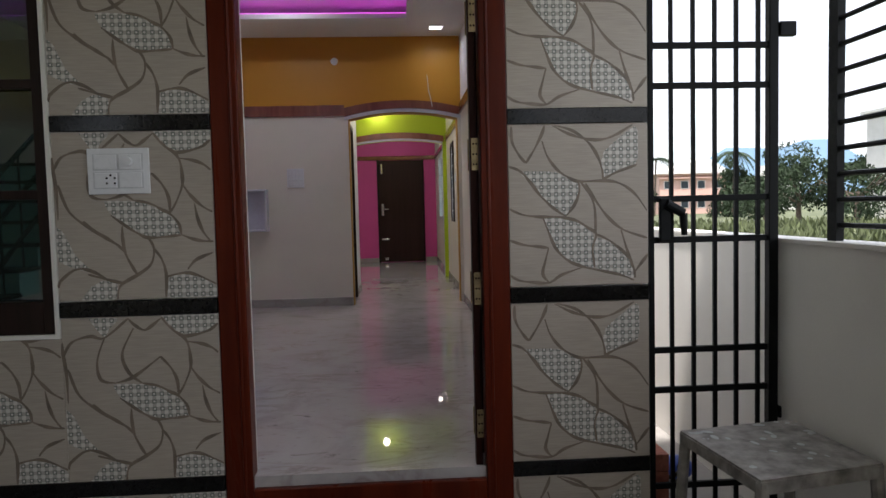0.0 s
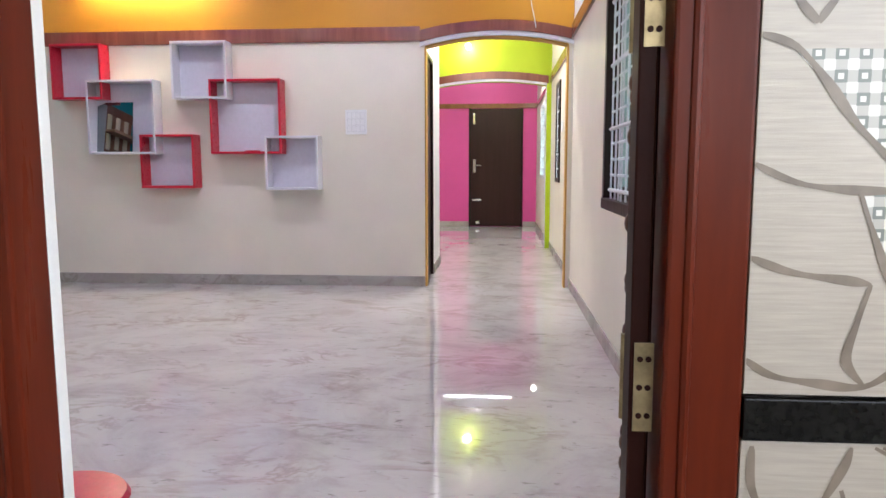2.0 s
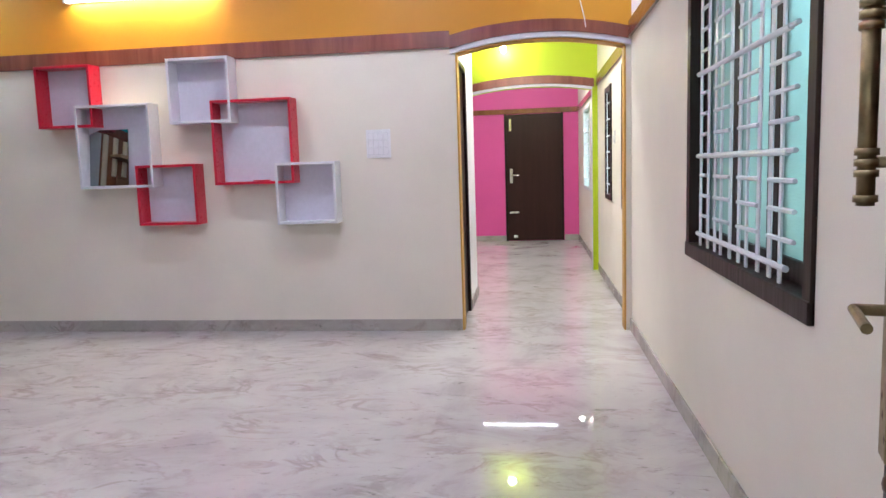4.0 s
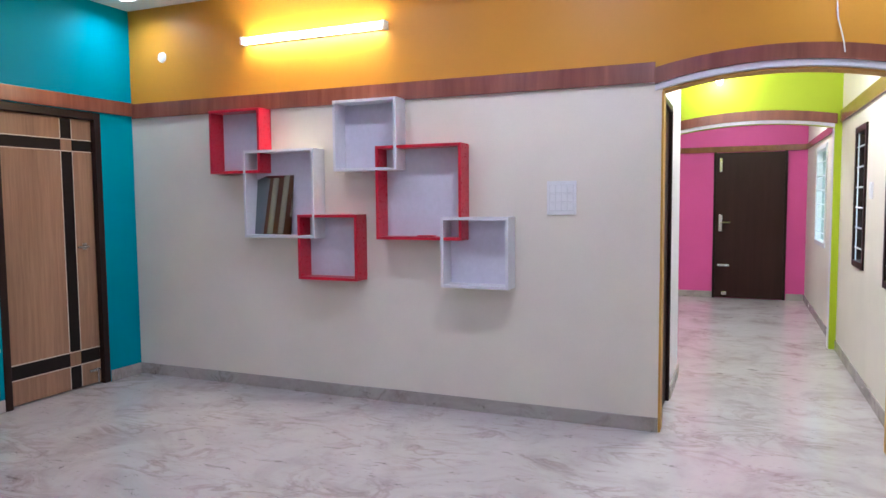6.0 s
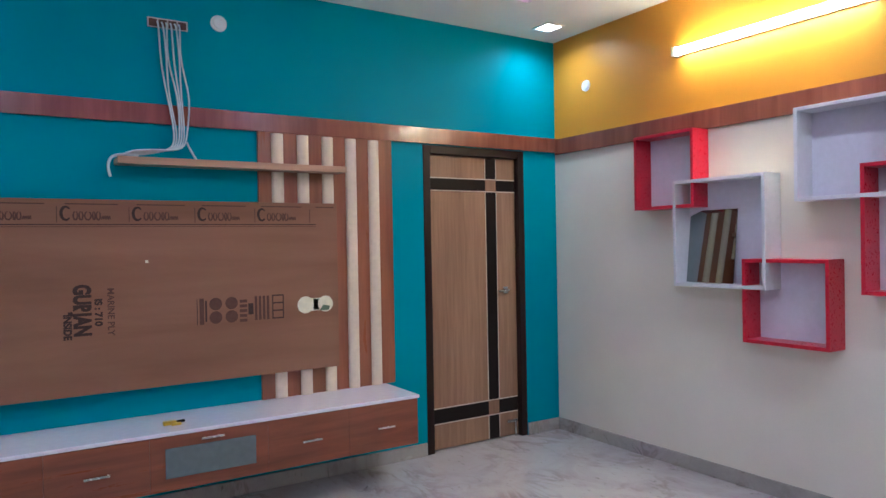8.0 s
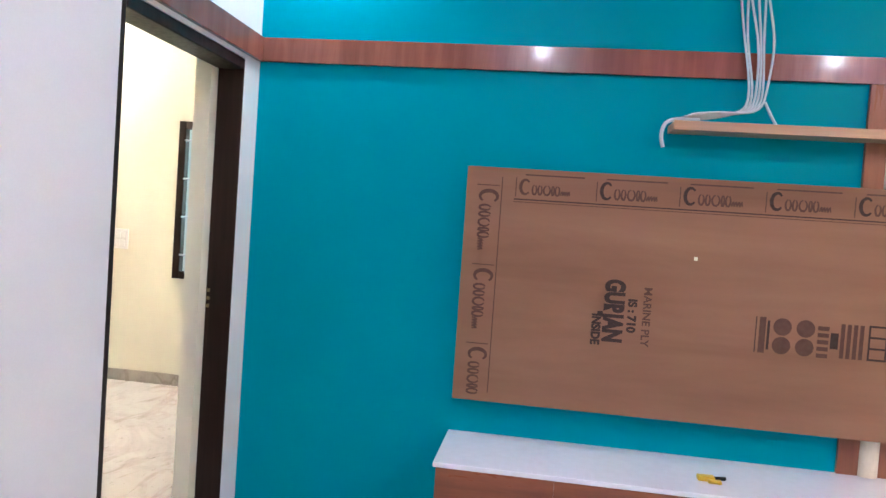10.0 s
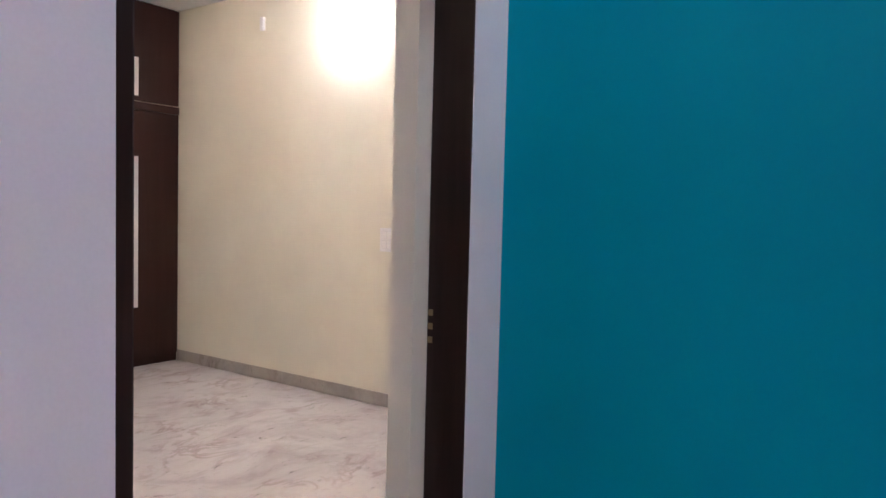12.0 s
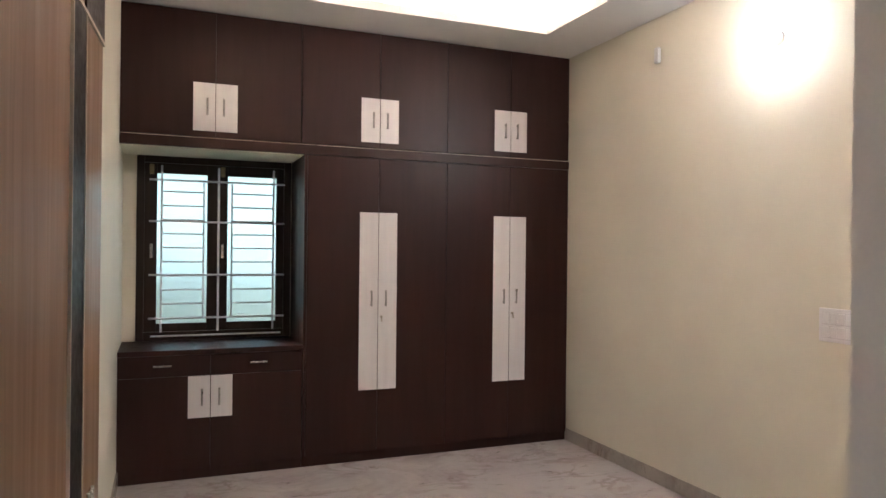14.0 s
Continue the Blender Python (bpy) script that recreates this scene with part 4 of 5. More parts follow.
for k in range(3):
    z = 1.600 - 0.345 * k
    mill_mark(5.255, z, 0.076 if k < 2 else 0.074, 90, M_INKPALE, M_INKPALE, 4 if k < 2 else 0)
    mark(t, 5.240, 5.335, z + 0.020, z + 0.024, M_INKPALE)
mark(t, 5.345, 5.349, 0.72, 1.66, M_INKPALE)
# the faded row of stamps
def disc(y, z, r, mat):
    bm = cyl(bmesh.new(), (PX + 0.0001, y, z), (PX + 0.0011, y, z), r, 20)
    part("stamp", bm, mat, t)


mark(t, 6.430, 6.434, 1.002, 1.150, M_INK)
mark(t, 6.445, 6.470, 1.002, 1.150, M_INKPALE)
mark(t, 6.476, 6.486, 1.017, 1.137, M_INK)
for y in (6.535, 6.625):
    for z in (1.038, 1.115):
        disc(y, z, 0.036, M_INKPALE)
for z in (1.002, 1.030, 1.058, 1.086, 1.114):
    mark(t, 6.672, 6.715, z, z + 0.017, M_INKPALE)
mark(t, 6.722, 6.752, 1.042, 1.107, M_INK)
for k in range(4):
    mark(t, 6.760 + 0.024 * k, 6.775 + 0.024 * k, 1.007, 1.147, M_INKPALE)
for z in (1.007, 1.052, 1.097, 1.142):
    mark(t, 6.87, 6.93, z, z + 0.008, M_INK)
mark(t, 6.865, 6.872, 1.007, 1.150, M_INK)
mark(t, 6.93, 6.937, 1.007, 1.150, M_INK)
bm = cyl(bmesh.new(), (PX, 7.075, 1.077), (PX + 0.0015, 7.075, 1.077), 0.052, 24)
cyl(bm, (PX, 7.205, 1.077), (PX + 0.0014, 7.205, 1.077), 0.050, 24)
part("sticker", box(bm, PX, PX + 0.0012, 7.10, 7.20, 1.038, 1.116), M_STICKER, t, "white round and green sticker")
mark(t, 7.125, 7.165, 1.044, 1.110, M_STICKERG)
bm = prism(bmesh.new(), [(PX + 0.0016, 7.165, 1.037), (PX + 0.0016, 7.225, 1.037), (PX + 0.0016, 7.235, 1.062), (PX + 0.0016, 7.19, 1.072)], (0.0006, 0, 0))
part("stamp", bm, M_STICKERG, t)
mark(t, 6.165, 6.180, 1.36, 1.375, M_STICKER, "chip")

UX = HX0 + 0.445
t = thing("tv_unit", (HX0 + 0.22, 6.415, 0.215), "wall-hung red wood television unit with white top", "tv unit")
part("carcass", B(HX0 + 0.0005, UX - 0.019, 5.19, 7.645, 0.215, 0.494), M_REDWOOD, t)
part("worktop", B(HX0 + 0.0005, UX + 0.008, 5.178, 7.656, 0.495, 0.515, 0.003), M_TOP, t, "white polished top")
EDG = [5.190, 5.648, 6.108, 6.708, 7.186, 7.645]
HND = [5.409, 5.869, 6.412, 6.953, 7.420]
for k in range(5):
    f = part("drawer_front", B(UX - 0.018, UX, EDG[k] + 0.0005, EDG[k + 1] - 0.0005, 0.218, 0.492, 0.0006), M_REDWOOD, t)
    z = 0.462 if k == 2 else 0.352
    bm = B(UX + 0.016, UX + 0.024, HND[k] - 0.058, HND[k] + 0.058, z - 0.006, z + 0.006, 0.002)
    for s in (-0.048, 0.048):
        cyl(bm, (UX, HND[k] + s, z), (UX + 0.018, HND[k] + s, z), 0.004, 8)
    part("drawer_handle", bm, M_CHROME, f, "satin steel bar handle")
    if k == 2:
        part("glass_insert", B(UX + 0.0005, UX + 0.004, 6.18, 6.64, 0.280, 0.432, 0.001), M_SMOKE, f, "smoked grey glass insert")

t = thing("wall_plug", (HX0 + 0.30, 6.27, 0.515), "small yellow and black plastic connector lying on the unit", "connector")
M_YEL = plain("yellow plastic", (0.55, 0.36, 0.03), 0.4)
part("body", B(HX0 + 0.28, HX0 + 0.315, 6.20, 6.265, 0.5155, 0.535, 0.004), M_YEL, t)
part("plug", cyl(bmesh.new(), (HX0 + 0.29, 6.265, 0.524), (HX0 + 0.28, 6.31, 0.524), 0.008, 10), M_IRON, t)
part("clip", B(HX0 + 0.31, HX0 + 0.335, 6.235, 6.285, 0.5155, 0.528, 0.003), M_YEL, t)


def strand(name, pts, r, mat, parent):
    c = bpy.data.curves.new(name, "CURVE")
    c.dimensions, c.bevel_depth, c.bevel_resolution, c.resolution_u = "3D", r, 2, 8
    s = c.splines.new("NURBS")
    s.points.add(len(pts) - 1)
    for p, q in zip(s.points, pts):
        p.co = (*q, 1)
    s.use_endpoint_u, s.order_u = True, 4
    c.materials.append(mat)
    o = new(name, c)
    o.parent, o.matrix_parent_inverse = parent, Matrix.Translation(parent.location).inverted()
    return o


t = thing("conduit_box", (HX0, 6.32, 2.70), "open junction box with loose white cables hanging down", "junction box")
part("box_frame", B(HX0 + 0.0, HX0 + 0.006, 6.213, 6.43, 2.668, 2.725, 0.002), M_CHROME, t)
for k in range(4):
    part("socket_hole", B(HX0 + 0.0062, HX0 + 0.0075, 6.222 + 0.052 * k, 6.265 + 0.052 * k, 2.676, 2.717), plain("rust brown", (0.09, 0.05, 0.035), 0.7), t)
for k in range(6):
    y = 6.265 + 0.023 * k
    sw = 0.02 * math.sin(2.1 * k)
    strand("cable", [(HX0 + 0.01, y, 2.70), (HX0 + 0.045, y + 0.002, 2.69), (HX0 + 0.05, y + sw, 2.50), (HX0 + 0.045, y + 0.035 - sw, 2.30), (HX0 + 0.06, 6.335 + 0.014 * k, 2.10),
                     (HX0 + 0.07, 6.33 + 0.012 * k, 2.00), (HX0 + 0.075, 6.28 + 0.010 * k, 1.975), (HX0 + 0.08 + 0.006 * k, 6.17, 1.945 + 0.006 * k), (HX0 + 0.075 + 0.01 * k, 6.04 + 0.012 * k, 1.938 + 0.004 * k)], 0.0049, M_CABLE, t)
strand("cable", [(HX0 + 0.09, 6.14, 1.94), (HX0 + 0.10, 6.03, 1.945), (HX0 + 0.11, 5.99, 1.92), (HX0 + 0.11, 5.985, 1.86), (HX0 + 0.11, 6.0, 1.82)], 0.008, M_CABLE, t)
strand("cable", [(HX0 + 0.06, 6.40, 2.03), (HX0 + 0.07, 6.41, 2.0), (HX0 + 0.075, 6.43, 1.96), (HX0 + 0.075, 6.45, 1.93)], 0.006, M_CABLE, t)


def rose(at, normal, r, label, name="ceiling_rose"):
    t = thing(name, at, label, "cable outlet")
    a, n = Vector(at), Vector(normal)
    part("plate", cyl(bmesh.new(), a, a + n * 0.010, r, 28, r * 0.94), M_PLASTIC, t)
    part("cap", cyl(bmesh.new(), a + n * 0.0105, a + n * 0.016, r * 0.72, 24, r * 0.66), M_PLASTIC, t)


rose((HX0, 6.605, 2.745), (1, 0, 0), 0.048, "round white outlet cover on the teal wall", "round_cover")
rose((-4.285, HY1, 2.588), (0, -1, 0), 0.042, "round white outlet cover on the orange wall", "round_cover")
rose((-0.535, HY1, 2.72), (0, -1, 0), 0.042, "round white outlet cover on the orange wall", "round_cover")

t = thing("loose_wire", (0.52, HY1, 2.45), "thin pinkish wire hanging down the orange wall", "wire")
strand("wire", [(0.50, HY1 - 0.003, 2.56), (0.515, HY1 - 0.012, 2.47), (0.50, HY1 - 0.012, 2.40), (0.54, HY1 - 0.03, 2.30), (0.55, HY1 - 0.035, 2.20)], 0.004, M_PLASTIC, t)

# ---- hall: wall frames ----
FRAMES = [("red", -3.703, -3.240, 1.632, 2.112, 0.150), ("white", -3.392, -2.774, 1.150, 1.799, 0.153), ("red", -2.922, -2.430, 0.850, 1.321, 0.150),
          ("white", -2.606, -2.110, 1.627, 2.119, 0.153), ("red", -2.274, -1.641, 1.150, 1.793, 0.150), ("white", -1.790, -1.319, 0.836, 1.305, 0.153)]
for k, (c, x0, x1, z0, z1, dep) in enumerate(FRAMES):
    big = x1 - x0 > 0.6
    t = thing("box_shelf", ((x0 + x1) / 2, HY1 - 0.05, z0), f"{'large' if big else 'small'} square {c} box shelf with a pale lilac back", "wall shelf", "box shelves on the cream wall")
    m = M_RED if c == "red" else M_FWHITE
    th = 0.020
    f, r = HY1 - dep, HY1 - 0.0005
    part("side", B(x0, x0 + th, f, r, z0, z1, 0.0015), m, t)
    part("side", B(x1 - th, x1, f, r, z0, z1, 0.0015), m, t)
    part("top", B(x0 + th, x1 - th, f + 0.0005, r, z1 - th, z1, 0.0015), m, t)
    part("bottom", B(x0 + th, x1 - th, f + 0.0005, r, z0, z0 + th, 0.0015), m, t)
    part("back", B(x0 + th, x1 - th, r - 0.008 - 0.004 * (k % 2), r, z0 + th, z1 - th), M_FBACK, t)
t = thing("mirror", (-3.19, HY1 - 0.03, 1.168), "frameless rectangular mirror standing in a white box shelf", "mirror")
_bm = B(-0.34, 0.0, -0.004, 0.0, 0.0, 0.445)
bmesh.ops.transform(_bm, matrix=Matrix.Translation((-3.03, HY1 - 0.070, 1.171)) @ Matrix.Rotation(radians(-2.5), 4, "Z") @ Matrix.Rotation(radians(-6.5), 4, "X"), verts=_bm.verts)
part("glass", _bm, M_MIRROR, t)
t = thing("torn_film", (-1.90, HY1 - 0.06, 1.168), "scrap of dark red film on the red shelf", "film scrap")
part("scrap", B(-1.99, -1.86, HY1 - 0.09, HY1 - 0.06, 1.1685, 1.180, 0.004), M_RED, t)


def switchboard(at, axis, sign, w, h, rows, label, name="switchboard", n=4):
    """A modular plate on a wall; axis 0 lies along x and faces sign*y, axis 1 along y and faces sign*x."""
    t = thing(name, at, label, "switchboard")
    x, y, z = at

    def slab(a0, a1, z0, z1, d0, d1, bev=0.0):
        if axis == 0:
            return B(x + a0, x + a1, y + sign * d0, y + sign * d1, z + z0, z + z1, bev)
        return B(x + sign * d0, x + sign * d1, y + a0, y + a1, z + z0, z + z1, bev)
    part("plate", slab(-w / 2, w / 2, -h / 2, h / 2, 0.0003, 0.011, 0.003), M_PLASTIC, t)
    for r in range(rows):
        zc = (r + 0.5) * (h * 0.80) / rows - h * 0.40
        hh = h * 0.36 / rows * 1.0
        part("recess", slab(-w * 0.41, w * 0.41, zc - hh, zc + hh, 0.0112, 0.0125), M_PLASTICG, t)
        for k in range(n):
            a = -w * 0.40 + (k + 0.05) * w * 0.8 / n
            part("switch", slab(a, a + w * 0.8 / n * 0.9, zc - hh * 0.9, zc + hh * 0.9, 0.0127, 0.0165, 0.0015), M_PLASTIC, t)
    return t


switchboard((-1.008, HY1, 1.426), 0, -1, 0.19, 0.215, 3, "pale white modular switchboard on the cream wall")
t = switchboard((-0.942, 4.010, 1.219), 0, -1, 0.235, 0.178, 2, "white switchboard with a socket on the tiled wall", n=2)
for _x, _z in ((-0.985, 1.192), (-0.955, 1.192), (-0.985, 1.172), (-0.955, 1.172), (-0.970, 1.203)):
    part("socket_hole", cyl(bmesh.new(), (_x, 3.9925, _z), (_x, 3.9939, _z), 0.0045, 8), M_BLACKBAND, t)
part("regulator_knob", cyl(bmesh.new(), (-0.90, 3.9938, 1.255), (-0.90, 3.978, 1.255), 0.017, 16, 0.015), M_PLASTIC, t)
switchboard((HD, 10.56, 1.46), 1, -1, 0.10, 0.12, 1, "small white switch plate between the dining windows", n=2)
switchboard((BX0, 2.160, 1.140), 1, 1, 0.205, 0.16, 2, "white switchboard on the bedroom wall")

# ---- hall lights ----
t = thing("tube_light", (-2.845, HY1, 2.60), "warm lit tube light on the orange wall", "tube light")
part("batten", B(-3.44, -2.25, HY1 - 0.030, HY1 - 0.0005, 2.605, 2.655, 0.004), M_PLASTIC, t)
part("tube", cyl(bmesh.new(), (-3.43, HY1 - 0.047, 2.628), (-2.26, HY1 - 0.052, 2.628), 0.024, 16), M_TUBE, t)
for x in (-3.445, -2.245):
    part("end_cap", B(x - 0.014, x + 0.014, HY1 - 0.066, HY1 - 0.0005, 2.600, 2.660, 0.004), M_PLASTIC, t)
for x, y in DOWN:
    t = thing("downlight", (x, y, CZ), "square recessed downlight in the ceiling", "ceiling light", "downlights of the hall")
    part("frame", ring_boxes(x - 0.085, x + 0.085, y - 0.085, y + 0.085, x - 0.068, x + 0.068, y - 0.068, y + 0.068, CZ - 0.008, CZ - 0.0005), M_PLASTIC, t)
    part("diffuser", B(x - 0.067, x + 0.067, y - 0.067, y + 0.067, CZ - 0.005, CZ - 0.001), M_SPOT, t)
for x, y in TRAY:
    t = thing("tray_light", (x, y, CZ + 0.165), "small round light in the ceiling tray", "ceiling light", "round lights of the hall tray")
    part("ring", cyl(bmesh.new(), (x, y, CZ + 0.155), (x, y, CZ + 0.1695), 0.06, 24), M_PLASTIC, t)
    part("diffuser", cyl(bmesh.new(), (x, y, CZ + 0.150), (x, y, CZ + 0.1548), 0.045, 24), M_SPOT, t)


# made-up panel fixtures, out of view, to house the two fill lamps
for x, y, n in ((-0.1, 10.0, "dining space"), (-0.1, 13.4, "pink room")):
    t = thing("fill_panel_light", (x, y, CZ), f"added, unseen square white fill panel on the ceiling of the {n}", "ceiling light")
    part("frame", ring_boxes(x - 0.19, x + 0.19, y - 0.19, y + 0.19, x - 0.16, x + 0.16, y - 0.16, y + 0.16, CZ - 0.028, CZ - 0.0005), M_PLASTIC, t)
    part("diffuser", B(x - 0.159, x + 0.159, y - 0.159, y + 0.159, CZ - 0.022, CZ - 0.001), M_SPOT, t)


def bulb(at, n, label, reach=0.16):
    a, n = Vector(at), Vector(n)
    t = thing("wall_bulb", at, label, "bulb")
    part("base", cyl(bmesh.new(), a + n * 0.0005, a + n * 0.025, 0.035, 20), M_PLASTIC, t)
    part("holder", cyl(bmesh.new(), a + n * 0.0255, a + n * (reach - 0.035), 0.020, 16), M_PLASTIC, t)
    part("glass", ball(bmesh.new(), a + n * reach, 0.032, seg=18), M_BULB, t, smooth=True).visible_shadow = False


bulb((BX0, 1.80, 2.59), (1, 0, 0), "lit white led bulb on the bedroom wall", 0.15)
bulb((HD, 13.75, 2.36), (-1, 0, 0), "lit white led bulb on the side wall of the pink room", 0.10)
t = thing("tube_light", (-0.1, 15.0, CZ), "lit white tube light on the ceiling before the pink wall", "tube light")
part("batten", B(-0.71, 0.51, 14.98, 15.02, CZ - 0.035, CZ - 0.0005, 0.004), M_PLASTIC, t)
part("tube", cyl(bmesh.new(), (-0.70, 15.0, CZ - 0.052), (0.50, 15.0, CZ - 0.052), 0.013, 12), M_COOLTUBE, t)
for x in (-0.712, 0.512):
    part("end_cap", B(x - 0.012, x + 0.012, 14.98, 15.02, CZ - 0.072, CZ - 0.0005, 0.003), M_PLASTIC, t)
bulb((-0.15, 12.24, 2.55), (0, -1, 0), "lit white led bulb on the green wall")

t = thing("plastic_tub", (-0.86, 4.62, FZ), "red plastic tub on the floor just inside the door", "tub")
M_REDP = plain("red plastic", (0.42, 0.015, 0.05), 0.35)
part("bowl", cyl(bmesh.new(), (-0.86, 4.62, FZ), (-0.86, 4.62, 0.19), 0.125, 32, 0.165), M_REDP, t, smooth=False)
part("rim", cyl(bmesh.new(), (-0.86, 4.62, 0.1905), (-0.86, 4.62, 0.205), 0.175, 32, 0.165), M_REDP, t)

# ---- bedroom wardrobe ----
WF = -0.208


def cupboard_leaf(parent, x0, x1, z0, z1, inlay=None, handle=None, lock=False, name="door"):
    d = part(name, B(x0 + 0.0015, x1 - 0.0015, WF - 0.019, WF, z0 + 0.0015, z1 - 0.0015, 0.0012), M_WENGE, parent)
    if inlay:
        part("inlay", B(inlay[0], inlay[1], WF + 0.0003, WF + 0.004, inlay[2], inlay[3], 0.001), M_SHUTTER, d, "pale ash inlay strip")
    if handle:
        x, z = handle
        bm = cyl(bmesh.new(), (x, WF + 0.024, z - 0.055), (x, WF + 0.024, z + 0.055), 0.0068, 10)
        for s in (-0.045, 0.045):
            cyl(bm, (x, WF + 0.004, z + s), (x, WF + 0.026, z + s), 0.0055, 8)
        part("door_handle", bm, M_HANDLE, d, "steel bow handle")
        if lock:
            bm = cyl(bmesh.new(), (x + 0.03, WF + 0.004, z - 0.13), (x + 0.03, WF + 0.012, z - 0.13), 0.010, 14)
            part("lock", box(bm, x + 0.026, x + 0.034, WF + 0.012, WF + 0.03, z - 0.165, z - 0.135, 0.001), M_CHROME, d, "steel cam lock with key")
    return d


t = thing("wardrobe", (-5.67, -0.46, 0.0), "tall dark wenge wardrobe with pale inlay strips", "wardrobe")
part("body", B(BX0 + 0.001, -4.636, BY0 + 0.001, WF - 0.02, 0.0, 2.112), M_WENGE, t)
part("end_panel", B(-4.655, -4.636, WF - 0.0195, WF, 0.06, 2.112), M_WENGE, t)
X = [BX0 + 0.003, -6.187, -5.672, -5.157, -4.656]
for k in range(4):
    left = k % 2 == 0
    c = X[k + 1] if left else X[k]
    inlay = (c - 0.136, c - 0.002, 0.496, 1.733) if left else (c + 0.002, c + 0.136, 0.496, 1.733)
    cupboard_leaf(t, X[k], X[k + 1], 0.07, 2.112, inlay, (c - 0.052 if left else c + 0.052, 1.135), left)
part("plinth", B(BX0 + 0.002, -4.64, WF - 0.05, WF - 0.021, 0.0, 0.07), M_WENGE, t)

t = thing("counter_cabinet", (-4.07, -0.46, 0.0), "low dark wenge cabinet under the bedroom window", "cabinet")
part("body", B(-4.634, BX1 - 0.001, BY0 + 0.001, WF - 0.02, 0.0, 0.796), M_WENGE, t)
part("worktop", B(-4.634, BX1 - 0.001, BY0 + 0.001, WF + 0.012, 0.797, 0.829, 0.003), M_WENGE, t)
for x0, x1 in ((-4.632, -4.047), (-4.045, BX1 - 0.002)):
    dr = part("drawer_front", B(x0, x1, WF - 0.019, WF, 0.664, 0.794, 0.0015), M_WENGE, t)
    xc = -4.346 if x0 < -4.3 else -3.758
    bm = B(xc - 0.055, xc + 0.055, WF + 0.018, WF + 0.026, 0.726, 0.738, 0.002)
    for s in (-0.045, 0.045):
        cyl(bm, (xc + s, WF, 0.732), (xc + s, WF + 0.02, 0.732), 0.004, 8)
    part("drawer_handle", bm, M_CHROME, dr, "steel bar handle")
cupboard_leaf(t, -4.632, -4.047, 0.07, 0.660, (-4.182, -4.049, 0.391, 0.658), (-4.100, 0.525))
cupboard_leaf(t, -4.047, BX1 - 0.002, 0.07, 0.660, (-4.045, -3.911, 0.391, 0.658), (-3.995, 0.525))

t = thing("loft_cabinet", (-5.1, -0.46, 2.115), "dark wenge loft cupboard with pale inlay squares up to the ceiling", "cabinet")
part("body", B(BX0 + 0.001, BX1 - 0.001, BY0 + 0.001, WF - 0.02, 2.114, CZ - 0.001), M_WENGE, t)
part("bottom_rail", B(BX0 + 0.001, BX1 - 0.001, WF - 0.0195, WF + 0.004, 2.114, 2.176, 0.001), M_WENGE, t)
part("soffit", B(-4.632, BX1 - 0.002, BY0 + 0.002, WF - 0.021, 2.106, 2.1135), M_BEDWALL, t, "cream painted underside")
part("edge_line", B(BX0 + 0.002, BX1 - 0.002, WF + 0.0003, WF + 0.0045, 2.177, 2.180), M_LINE, t, "chipped pale edge line")
X = [BX0 + 0.003, -6.187, -5.672, -5.160, -4.610, -4.060, BX1 - 0.003]
for k in range(6):
    left = k % 2 == 0
    c = X[k + 1] if left else X[k]
    inlay = (c - 0.136, c - 0.002, 2.222, 2.530) if left else (c + 0.002, c + 0.136, 2.222, 2.530)
    cupboard_leaf(t, X[k], X[k + 1], 2.184, CZ - 0.004, inlay, (c - 0.050 if left else c + 0.050, 2.375))

t = thing("wall_hook", (BX0, 0.857, 2.74), "small white plastic wall stub high on the bedroom wall", "wall fitting")
part("stub", B(BX0 + 0.0005, BX0 + 0.03, 0.838, 0.876, 2.69, 2.79, 0.006), M_PLASTIC, t)


# ---- porch: gate, parapet, stool ----
solid("wall_parapet", B(1.74, 1.86, -2.6, 13.0, PZ - 0.39, 0.865), M_OUT, "white plastered parapet wall along the porch and passage", "wall")
solid("trim_parapet_cap", B(1.73, 1.87, -2.6, 13.0, 0.8655, 0.885, 0.003), M_OUT, "white coping of the parapet", "trim")
solid("wall_passage_end", B(1.165, 1.74, 12.9, 13.0, PZ - 0.39, 0.885), M_OUT, "white wall closing the passage", "wall")

t = thing("window_guard", (1.80, 1.0, 0.885), "black iron bar guard above the parapet", "guard rail")
for y in (3.74, 1.2, -1.3):
    part("post", B(1.775, 1.805, y - 0.028, y + 0.028, 0.885, 2.858), M_IRON, t)
for k in range(20):
    part("bar", cyl(bmesh.new(), (1.79, -1.3, 0.945 + 0.0955 * k), (1.79, 3.74, 0.945 + 0.0955 * k), 0.010, 8), M_IRON, t)

t = thing("side_gate", (1.45, 4.05, PZ), "black iron bar gate to the side passage", "gate")
part("stile", B(1.178, 1.200, 4.035, 4.065, PZ + 0.03, 2.75, 0.003), M_IRON, t)
part("stile", B(1.690, 1.730, 4.03, 4.07, PZ + 0.03, 2.75, 0.003), M_IRON, t)
for x in (1.278, 1.372, 1.464, 1.556, 1.650):
    part("bar", B(x - 0.008, x + 0.008, 4.043, 4.057, PZ + 0.05, 2.74), M_IRON, t)
for z in (-0.31, -0.16, 0.254, 0.424, 0.889, 1.060, 1.526, 1.690, 2.2, 2.36):
    part("rail", B(1.2005, 1.6895, 4.041, 4.059, z - 0.013, z + 0.013, 0.002), M_IRON, t)
bm = B(1.215, 1.262, 4.01, 4.034, 0.885, 1.065, 0.006)
cyl(bm, (1.24, 4.005, 1.04), (1.31, 4.005, 1.00), 0.020, 12)
cyl(bm, (1.31, 4.005, 1.00), (1.315, 4.005, 0.91), 0.018, 12, 0.012)
